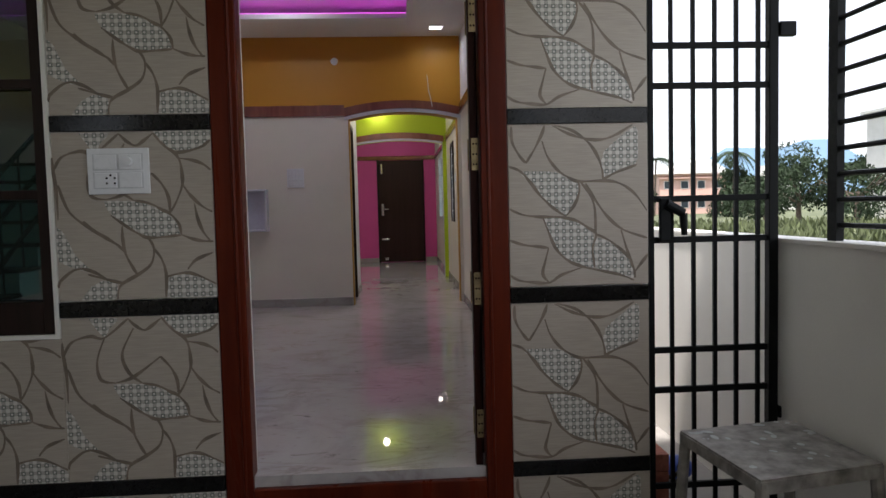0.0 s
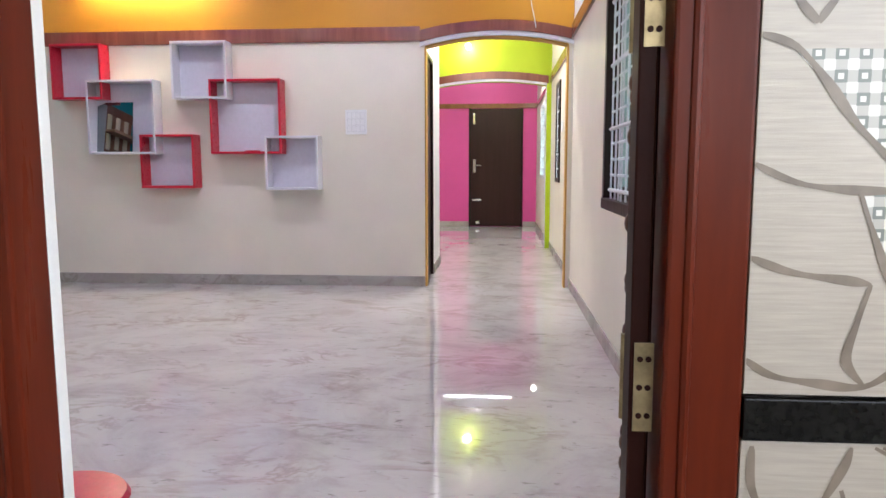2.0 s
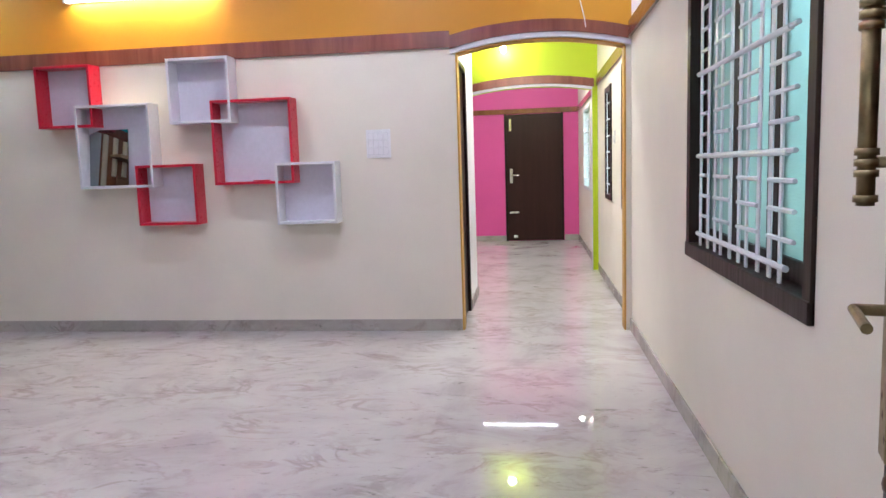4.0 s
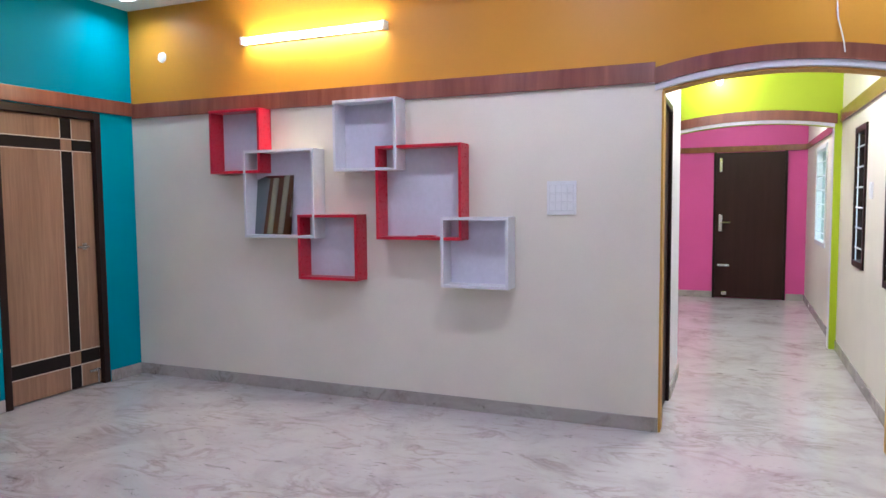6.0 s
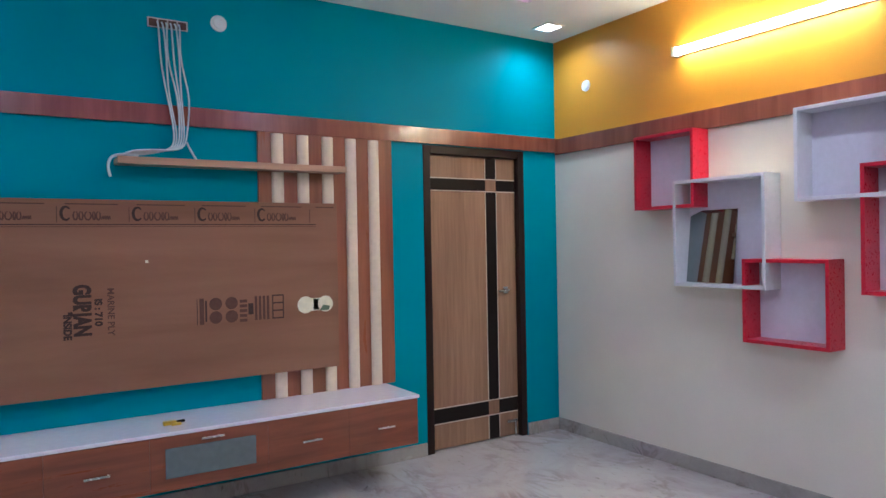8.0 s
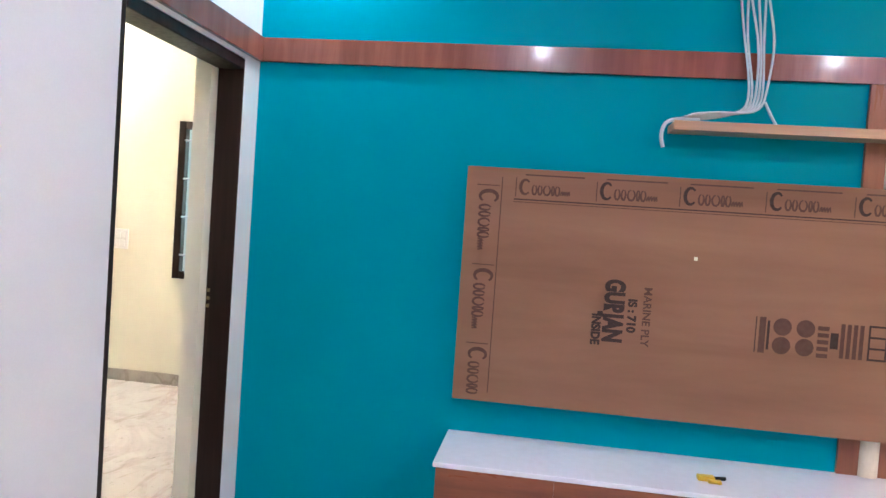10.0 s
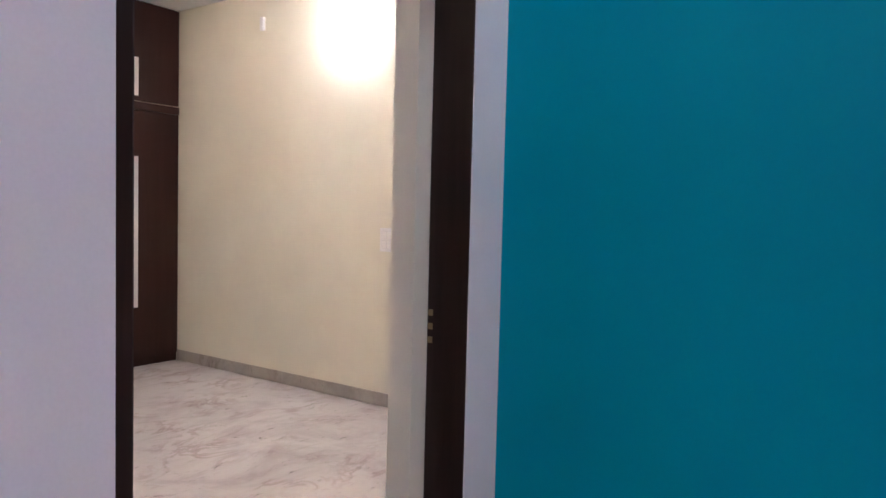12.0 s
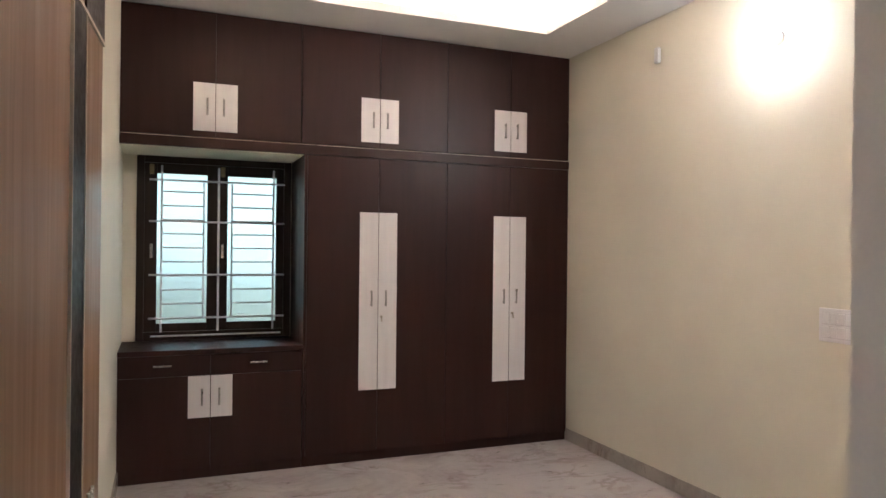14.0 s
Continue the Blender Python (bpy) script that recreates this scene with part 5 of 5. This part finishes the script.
part("latch", bm, M_IRON, t, "black iron gate latch")
part("hinge", B(1.7305, 1.80, 4.02, 4.05, 1.72, 1.78, 0.004), M_IRON, t, "black iron gate hinge")
part("hinge", B(1.7305, 1.76, 4.02, 4.08, 0.12, 0.17, 0.004), M_IRON, t)

M_STOOL = plain("worn grey painted steel", (0.25, 0.23, 0.21), 0.7, 0.0, 0.5, 14)
t = thing("metal_stool", (1.45, 3.54, PZ), "paint-spattered grey metal stool by the gate", "stool")
Q = [Vector((1.19, 3.75, 0)), Vector((1.66, 3.82, 0)), Vector((1.70, 3.34, 0)), Vector((1.24, 3.25, 0))]
part("seat", prism(bmesh.new(), [(q.x, q.y, 0.165) for q in Q], (0, 0, 0.012)), M_STOOL, t)
mid = sum(Q, Vector()) / 4
bm = bmesh.new()
for a, b in zip(Q, Q[1:] + Q[:1]):
    n = ((a + b) / 2 - mid).normalized() * 0.004
    prism(bm, [(a.x + n.x, a.y + n.y, 0.130), (b.x + n.x, b.y + n.y, 0.130), (b.x + n.x, b.y + n.y, 0.170), (a.x + n.x, a.y + n.y, 0.170)], (-n.x, -n.y, 0))
part("apron", bm, M_STOOL, t)
for q in Q:
    o = (q - mid).normalized()
    a, b = q - o * 0.02, q + o * 0.02
    part("leg", cyl(bmesh.new(), (a.x, a.y, 0.164), (b.x, b.y, PZ), 0.021, 8), M_STOOL, t)
rng = random.Random(3)
M_SPOTS = plain("dried white paint", (0.42, 0.43, 0.42), 0.7)
for k in range(26):
    u, v = rng.uniform(0.03, 0.97), rng.uniform(0.03, 0.97) ** 0.5
    p = (Q[0] * (1 - u) + Q[1] * u) * v + (Q[3] * (1 - u) + Q[2] * u) * (1 - v)
    r = rng.uniform(0.004, 0.014)
    bm = cyl(bmesh.new(), (0, 0, 0), (0, 0, 0.0006), r, 9)
    bmesh.ops.transform(bm, matrix=Matrix.Translation((p.x, p.y, 0.1772)) @ Matrix.Rotation(rng.uniform(0, 3), 4, "Z") @ Matrix.Diagonal((rng.uniform(0.8, 2.4), 1, 1, 1)), verts=bm.verts)
    part("paint_spot", bm, M_SPOTS, t)

t = thing("brick_stack", (1.24, 4.20, PZ), "stack of loose red bricks behind the gate", "bricks")
M_BRICK = plain("red clay brick", (0.30, 0.10, 0.065), 0.85, vary=0.25, scale=40)
for z in (PZ, PZ + 0.078, PZ + 0.156, PZ + 0.234):
    part("brick", B(1.185, 1.29, 4.12, 4.34, z, z + 0.075, 0.004), M_BRICK, t)
t = thing("plastic_bag", (1.52, 4.6, PZ), "crumpled blue plastic bag on the passage floor", "bag")
part("bag", ball(bmesh.new(), (1.52, 4.6, PZ + 0.06), 0.07, 1.2, 1, 0.9, 10), plain("blue plastic", (0.02, 0.06, 0.35), 0.4), t, smooth=True)
t = thing("hose_coil", (1.40, 4.32, PZ), "black hose coiled on the passage floor", "hose")
strand("hose", [(1.36 + 0.16 * math.cos(a * 0.7), 4.55 + 0.13 * math.sin(a * 0.7), PZ + 0.012 + 0.004 * a) for a in range(20)], 0.010, M_IRON, t)

# ---- porch stair along the bedroom wall ----
M_STEP = plain("pale teal painted cement", (0.22, 0.50, 0.46), 0.6)
t = thing("porch_stair", (-2.95, 1.4, PZ), "cement porch stair with black iron railing", "stairs", kind="structure")
for k in range(11):
    y = 3.2 - 0.27 * k
    part("tread", B(BX1 + 0.12, -2.55, y - 0.27, y, PZ + 0.17 * k, PZ + 0.17 * (k + 1)), M_STEP, t)
    part("nosing", B(BX1 + 0.121, -2.535, y - 0.275, y + 0.012, PZ + 0.17 * (k + 1) + 0.0005, PZ + 0.17 * (k + 1) + 0.03, 0.004), M_GRANITE, t, "black granite tread")
    part("baluster", cyl(bmesh.new(), (-2.58, y - 0.13, PZ + 0.17 * (k + 1)), (-2.58, y - 0.13, PZ + 0.17 * (k + 1) + 0.85), 0.008, 6), M_IRON, t)
for h in (0.85, 0.55, 0.25):
    part("handrail", cyl(bmesh.new(), (-2.58, 3.07, PZ + 0.17 + h), (-2.58, 0.37, PZ + 0.17 * 11 + h), 0.018, 8), M_IRON, t)

# ---- distance: trees, houses, hills ----
M_LEAF = plain("tree leaves", (0.017, 0.032, 0.010), 0.9, vary=0.5, scale=1.5)
M_PALM = plain("palm leaves", (0.022, 0.042, 0.018), 0.7, vary=0.4, scale=1.5)
M_BARK = plain("grey brown bark", (0.10, 0.075, 0.055), 0.9, vary=0.4, scale=6)
M_HOUSE = paint("pale house plaster", (0.62, 0.60, 0.56), 0.8)
M_HOUSEP = paint("pink house plaster", (0.55, 0.36, 0.30), 0.8)
M_DARKWIN = plain("dark window glass", (0.04, 0.05, 0.06), 0.2)
GZ = -0.75


def bearing(px, dist):
    """A place at that distance in the direction whose slope to the side of the street line is px."""
    a = math.atan(px)
    return 0.15 + math.sin(a) * dist, 1.15 + math.cos(a) * dist


def leaves(centre, spread, n, size, seed):
    r = random.Random(seed)
    bm = bmesh.new()
    blobs = [(Vector((r.gauss(0, 0.45) * spread[0], r.gauss(0, 0.45) * spread[1], r.gauss(0, 0.42) * spread[2])), r.uniform(0.25, 0.5)) for _ in range(11)]
    for _ in range(n):
        c, rad = r.choice(blobs)
        d = Vector((r.gauss(0, 1), r.gauss(0, 1), r.gauss(0, 1))).normalized() * rad * r.uniform(0.6, 1.05)
        p = Vector(centre) + c + Vector((d.x * spread[0], d.y * spread[1], d.z * spread[2]))
        q = Euler((r.uniform(0, 6), r.uniform(0, 6), r.uniform(0, 6))).to_matrix()
        s = size * r.uniform(0.6, 1.4)
        vs = [bm.verts.new(p + q @ Vector(v) * s) for v in ((-0.5, 0, 0), (0, -0.28, 0.05), (0.6, 0, 0), (0, 0.28, 0.05))]
        bm.faces.new(vs)
    return bm


def tree(px, dist, h, w, seed, label="broad leafy tree in the field"):
    x, y = bearing(px, dist)
    r = random.Random(seed)
    t = thing("tree", (x, y, GZ), label, "tree", "trees beyond the field")
    bm = cyl(bmesh.new(), (x, y, GZ), (x, y, GZ + h * 0.45), 0.05 * h, 10, 0.025 * h)
    for k in range(5):
        a = r.uniform(0, 6.28)
        cyl(bm, (x, y, GZ + h * r.uniform(0.25, 0.42)), (x + math.cos(a) * w * 0.3, y + math.sin(a) * w * 0.3, GZ + h * r.uniform(0.55, 0.75)), 0.018 * h, 7, 0.006 * h)
    part("trunk", bm, M_BARK, t)
    part("crown", leaves((x, y, GZ + h * 0.50), (w * 0.55, w * 0.55, h * 0.50), 5200, 0.05 * h, seed), M_LEAF, t)


def palm(px, dist, h, seed):
    x, y = bearing(px, dist)
    r = random.Random(seed)
    t = thing("palm_tree", (x, y, GZ), "coconut palm with drooping fronds", "tree", "trees beyond the field")
    part("trunk", cyl(bmesh.new(), (x, y, GZ), (x + 0.3, y, GZ + h), 0.18, 10, 0.11), M_BARK, t)
    bm = bmesh.new()
    top = Vector((x + 0.3, y, GZ + h))
    for k in range(18):
        a, up = k * 2.4 + r.uniform(-0.3, 0.3), r.uniform(0.1, 1.0)
        for s in range(14):
            u = (s + 1) / 14
            p = top + Vector((math.cos(a) * u * 2.6, math.sin(a) * u * 2.6, up * u * 1.6 - 2.1 * u * u))
            for side in (-1, 1):
                e = p + Vector((-math.sin(a) * side * 0.5 * (1.1 - u), math.cos(a) * side * 0.5 * (1.1 - u), -0.35))
                d = Vector((math.cos(a), math.sin(a), 0)) * 0.09
                bm.faces.new([bm.verts.new(v) for v in (p - d, p + d, e + d * 0.3)])
    part("crown", bm, M_PALM, t)


def house(px, dist, w, dep, storeys, mat, label, gable=False):
    x, y = bearing(px, dist)
    h = 3.1 * storeys
    t = thing("house", (x, y, GZ), label, "house", "houses beyond the field")
    part("wall", B(x - w / 2, x + w / 2, y, y + dep, GZ, GZ + h), mat, t)
    part("roof", B(x - w / 2 - 0.4, x + w / 2 + 0.4, y - 0.5, y + dep + 0.4, GZ + h, GZ + h + 0.25), mat, t)
    if gable:
        z = GZ + h + 0.25
        part("gable_roof", prism(bmesh.new(), [(x - w / 2 - 0.8, y - 0.8, z), (x + w / 2 + 0.8, y - 0.8, z), (x + w * 0.18, y - 0.8, z + 2.6)], (0, dep + 1.2, 0)), M_HOUSE, t)
    else:
        part("parapet", B(x - w / 2, x + w / 2, y, y + 0.2, GZ + h + 0.25, GZ + h + 1.0), mat, t)
        part("stair_head", B(x - w * 0.1, x + w * 0.25, y + dep * 0.4, y + dep * 0.8, GZ + h + 0.25, GZ + h + 2.6), mat, t)
    for s in range(storeys):
        part("ledge", B(x - w / 2 - 0.3, x + w / 2 + 0.3, y - 0.6, y - 0.001, GZ + 3.1 * s + 2.6, GZ + 3.1 * s + 2.75), mat, t)
        n = max(2, int(w / 2.6))
        for k in range(n):
            xc = x - w / 2 + (k + 0.5) * w / n
            wd = part("window", B(xc - 0.65, xc + 0.65, y - 0.05, y + 0.001, GZ + 3.1 * s + 0.95, GZ + 3.1 * s + 2.25), M_HOUSE, t)
            part("pane", B(xc - 0.56, xc + 0.56, y - 0.07, y - 0.051, GZ + 3.1 * s + 1.03, GZ + 3.1 * s + 2.17), M_DARKWIN, wd)


house(0.430, 120, 11, 9, 2, M_HOUSEP, "pinkish two-storey house with a low gable roof", True)
house(0.960, 70, 13, 10, 3, M_HOUSE, "white three-storey house with ledges and dark windows")
house(0.560, 150, 9, 8, 2, M_HOUSE, "pale house half hidden by trees")
for a in ((0.335, 95, 4.2, 5.5, 1), (0.395, 140, 8, 9, 2), (0.500, 90, 6.8, 5.5, 3), (0.525, 75, 4.2, 4.0, 4), (0.590, 62, 5.0, 8.0, 5), (0.680, 60, 5.2, 9.5, 6), (0.540, 70, 5.2, 6.0, 12), (0.47, 160, 8, 10, 8), (0.745, 100, 9, 9, 9)):
    tree(a[0], a[1], a[2], a[3], a[4])
palm(0.372, 105, 8.2, 21)
palm(0.490, 88, 7.4, 22)
bm = bmesh.new()
r = random.Random(5)
for k in range(9000):
    px, dist = r.uniform(0.25, 1.0), 9 + 50 * r.random() ** 1.5
    x, y = bearing(px, dist)
    s = r.uniform(0.12, 0.4) * (0.5 + dist / 40)
    a = r.uniform(0, 6.28)
    d = Vector((math.cos(a), math.sin(a), 0)) * s * 0.3
    p = Vector((x, y, GZ))
    bm.faces.new([bm.verts.new(v) for v in (p - d, p + d, p + Vector((r.gauss(0, 0.3) * s, r.gauss(0, 0.3) * s, s)))])
solid("scrub_grass", bm, plain("scrub green", (0.075, 0.09, 0.035), 0.85, vary=0.5, scale=0.8), "tufts of dry scrub over the field", "grass", kind="stuff")
bm = bmesh.new()
pts = []
for k in range(41):
    a = math.atan(0.0 + 1.6 * k / 40)
    pts.append((2600 * math.sin(a), 2600 * math.cos(a), 150 + 45 * math.sin(k * 0.55) + 22 * math.sin(k * 1.7)))
for p, q in zip(pts, pts[1:]):
    vs = [bm.verts.new(v) for v in ((p[0], p[1], -1), (q[0], q[1], -1), q, p)]
    bm.faces.new(vs)
    back = [bm.verts.new(v) for v in (p, q, (q[0] * 1.15, q[1] * 1.15, -1), (p[0] * 1.15, p[1] * 1.15, -1))]
    bm.faces.new(back)
# the haze of distance is put into the hills' pale blue base colour
M_HILL = plain("hill with haze in its blue", (0.22, 0.34, 0.46), 0.9, vary=0.08, scale=0.004)
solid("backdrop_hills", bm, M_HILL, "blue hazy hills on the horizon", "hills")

# ---- entrance wall cladding, last of all ----
TW, TH, TY = 0.61, 0.660, 4.010
VEINS_A = [[(40, 100), (42, 160), (70, 215), (95, 245)], [(95, 245), (130, 190), (160, 130), (170, 98)], [(200, 98), (260, 130), (320, 150), (380, 158), (440, 145), (520, 100)],
           [(210, 98), (280, 120), (340, 165), (375, 215), (395, 270), (400, 315)], [(160, 160), (180, 220), (220, 275), (270, 310), (310, 322), (420, 322), (480, 340), (530, 380), (575, 445)],
           [(25, 258), (70, 275), (110, 320), (150, 375), (200, 425), (250, 460)], [(310, 325), (345, 370), (365, 430), (368, 530)], [(330, 330), (370, 400), (420, 470), (480, 520), (575, 555)]]
VEINS_A2 = [[(250, 460), (285, 415), (305, 360), (300, 320)], [(25, 425), (80, 450), (150, 460), (220, 462), (290, 478), (340, 510), (370, 535), (355, 590), (362, 668)],
            [(370, 535), (420, 560), (480, 610), (515, 660), (525, 715)], [(25, 550), (80, 570), (150, 580), (180, 585)], [(160, 465), (180, 520), (210, 590), (260, 640), (330, 668), (460, 700), (520, 725)],
            [(180, 585), (165, 640), (155, 690), (180, 725)], [(25, 690), (60, 712), (120, 722), (180, 725), (230, 695), (310, 668)], [(470, 520), (490, 590), (520, 680)],
            [(525, 690), (555, 650), (578, 620)], [(400, 315), (450, 290), (535, 260)]]
LEAF_A = [[(68, 278), (130, 278), (200, 282), (250, 298), (295, 322), (300, 365), (275, 425), (250, 460), (215, 435), (165, 385), (115, 330)],
          [(160, 466), (220, 465), (285, 482), (335, 512), (360, 540), (355, 600), (360, 668), (300, 658), (250, 632), (210, 580), (182, 520)],
          [(372, 548), (420, 565), (475, 610), (510, 655), (518, 715), (460, 695), (400, 678), (365, 668), (360, 600)],
          [(405, 205), (450, 165), (530, 108), (540, 170), (533, 252), (470, 275), (408, 310), (392, 260)]]
VEINS_B = [[(35, 170), (70, 205), (110, 225), (150, 200), (185, 170)], [(185, 170), (230, 225), (280, 260), (305, 300), (315, 360), (315, 410), (290, 480), (262, 530)], [(300, 285), (360, 295), (410, 315), (440, 340)],
           [(180, 350), (225, 400), (255, 460), (262, 530)], [(100, 470), (170, 485), (225, 515), (262, 535), (300, 580), (312, 630)], [(315, 400), (350, 450), (400, 500), (450, 530)],
           [(370, 490), (385, 560), (410, 620), (440, 660)], [(312, 630), (360, 650), (410, 662), (455, 665)], [(220, 210), (270, 255), (330, 255), (400, 235), (437, 205)]]
VEINS_B2 = [[(0, 535), (60, 580), (120, 620), (165, 640), (240, 638), (310, 632)], [(50, 585), (52, 640), (65, 710), (95, 770), (118, 808)], [(-120, 560), (-60, 610), (0, 650), (30, 670), (60, 700)],
            [(165, 640), (190, 690), (178, 760), (118, 808), (60, 840), (35, 870), (30, 920)], [(190, 690), (225, 740), (245, 810), (245, 915)], [(-100, 800), (0, 830), (60, 845)],
            [(340, 790), (380, 745), (455, 715)], [(250, 820), (320, 805), (380, 815), (470, 860)]]
VEINS_B3 = [[(-230, 395), (-181, 517), (-85, 596), (20, 666)], [(-254, 342), (-214, 272), (-133, 246), (-69, 255), (35, 170)], [(-262, 272), (-238, 412), (-230, 552)], [(-254, 859), (-165, 780), (-90, 783), (0, 835)],
            [(-69, 255), (-101, 360), (-85, 447), (-20, 465)], [(100, 470), (40, 420), (10, 330), (60, 215)], [(-20, 465), (60, 440), (180, 350)]]
LEAF_B = [[(185, 160), (438, 160), (438, 205), (390, 235), (330, 252), (275, 245), (230, 215)], [(-30, 470), (60, 472), (130, 480), (200, 505), (260, 540), (295, 585), (310, 632), (240, 635), (165, 637), (110, 612), (50, 570), (-10, 520)],
          [(250, 915), (245, 860), (260, 822), (330, 812), (400, 822), (450, 850), (473, 880), (475, 915)], [(-130, 918), (-90, 860), (-30, 830), (25, 842), (15, 918)],
          [(-255, 570), (-205, 614), (-157, 710), (-90, 783), (-165, 769), (-255, 710)], [(-140, 166), (-100, 220), (-69, 251), (-45, 212), (-12, 166)]]


def smooth_line(pts, n=5):
    out = []
    P = [Vector(p) for p in pts]
    for i in range(len(P) - 1):
        a, b, c, d = P[max(0, i - 1)], P[i], P[i + 1], P[min(len(P) - 1, i + 2)]
        for k in range(n):
            u = k / n
            out.append(0.5 * ((2 * b) + (c - a) * u + (2 * a - 5 * b + 4 * c - d) * u * u + (3 * b - a - 3 * c + d) * u ** 3))
    return out + [P[-1]]


def tile_parts(veins, leaf, ox, oy, sx, sy, lean):
    """Meshes of one tile's veins and inlays, with its lower left corner at the origin, from a drawing of that corner and size."""
    def at(p):
        return min(max((p[0] - lean * (p[1] - oy) - ox) / sx, 0.002), 0.998) * TW, min(max(1 - (p[1] - oy) / sy, 0.002), 0.998) * TH
    bm = bmesh.new()
    for line in veins:
        pts = [Vector(at(p)) for p in smooth_line(line)]
        pts = [p for i, p in enumerate(pts) if i == 0 or (p - pts[i - 1]).length > 1e-4]
        rows = []
        for i, p in enumerate(pts):
            d = (pts[min(i + 1, len(pts) - 1)] - pts[max(i - 1, 0)])
            if d.length < 1e-6:
                continue
            n = Vector((-d.y, d.x)).normalized() * (0.0058 + 0.0018 * math.sin(i * 0.5 + p.x * 20)) * (0.45 + 0.55 * math.sin(math.pi * min(1, max(0, i / (len(pts) - 1)))) ** 0.5)
            rows.append([bm.verts.new((p.x + n.x, -0.0012, p.y + n.y)), bm.verts.new((p.x - n.x, -0.0012, p.y - n.y))])
        for a, b in zip(rows, rows[1:]):
            bm.faces.new((a[0], a[1], b[1], b[0]))
    bl = bmesh.new()
    for shape in leaf:
        pts = [at(p) for p in smooth_line(shape + shape[:1], 3)[:-1]]
        prism(bl, [(x, -0.0008, z) for x, z in pts], (0, 0.0006, 0))
    return mesh_of("vein", bm, M_VEIN), mesh_of("leaf_inlay", bl, M_CHECK)


PAT = {"a": tile_parts(VEINS_A + VEINS_A2, LEAF_A, 25, 92, 587, 648, 0.0), "b": tile_parts(VEINS_B + VEINS_B2 + VEINS_B3, LEAF_B, -262, 160, 702, 760, 0.046)}
TILE_ME = {}


def clad(x, z, kind, cut=None):
    """One tile with its corner at (x, z); cut trims it to a window or an edge: (x0, x1, z0, z1)."""
    key = (kind, tuple(round(v, 3) for v in cut) if cut else None)
    if key not in TILE_ME:
        c = cut or (0, TW, 0, TH)
        slab = mesh_of("tile", B(c[0] + 0.0008, c[1] - 0.0008, 0, 0.020, c[2] + 0.0008, c[3] - 0.0008, 0.0012), M_TILE)
        got = [slab]
        for me in PAT[kind]:
            if cut:
                bm = bmesh.new()
                bm.from_mesh(me)
                for co, no in (((c[0] + 0.002, 0, 0), (-1, 0, 0)), ((c[1] - 0.002, 0, 0), (1, 0, 0)), ((0, 0, c[2] + 0.002), (0, 0, -1)), ((0, 0, c[3] - 0.002), (0, 0, 1))):
                    bmesh.ops.bisect_plane(bm, geom=bm.verts[:] + bm.edges[:] + bm.faces[:], plane_co=co, plane_no=no, clear_outer=True)
                me = mesh_of(me.name, bm, me.materials[0])
            got.append(me)
        TILE_ME[key] = got
    got = TILE_ME[key]
    o = new("tile", got[0])
    o.location = (x, TY, z)
    o.parent = entry_wall
    for n, me in zip(("vein", "leaf_inlay"), got[1:]):
        if me.polygons:
            c = new(n, me)
            c.parent = o


ROWS = [-0.735, -0.012, 0.714, 1.437, 2.160]
for z in ROWS:
    top = min(TH, 2.86 - z)
    low = max(0.0, PZ - z)
    whole = None if top >= TH and low <= 0 else (0, TW, low, top)
    clad(0.588, z, "a", (0, 0.577, low, top))
    for k in range(5):
        x = -0.586 - TW * (k + 1)
        lo = max(0.0, (BX1 + 0.125) - x)
        if lo >= TW - 0.02:
            continue
        if x + TW <= -1.19 and SW[2] - 0.02 < z + TH and z < SW[3]:
            if z < SW[2] - 0.02:
                clad(x, z, "b", (lo, TW, low, SW[2] - 0.018 - z))
            elif x < SW[0]:
                clad(x, z, "b", (lo, min(TW, SW[0] - x), low, top))
            continue
        clad(x, z, "b", (lo, TW, low, top) if lo > 0 or whole else None)
    if z + TH >= 2.13 and z < 2.8:
        lo2 = max(low, 2.135 - z)
        for k in range(2):
            clad(-0.586 + k * TW, z, "b", (0, TW if k == 0 else 0.563, lo2, top))
    b0, b1 = z + TH + 0.001, z + TH + 0.062
    if PZ < b0 < 2.75:
        for x0, x1 in (((BX1 + 0.12, -0.588), (0.589, 1.163)) if b1 < 2.1 else ((BX1 + 0.12, 1.163),)):
            spans = [(x0, x1)]
            if b1 > SW[2] and b0 < SW[3] and x0 < SW[0]:
                spans = [(x0, SW[0] - 0.001), (SW[1] + 0.018, x1)]
            for s0, s1 in spans:
                o = new("granite_strip", mesh_of("granite_strip", B(s0, s1, TY - 0.006, 4.03, b0, b1, 0.002), M_GRANITE))
                o.parent = entry_wall
                tagged(o, "polished black granite strip")
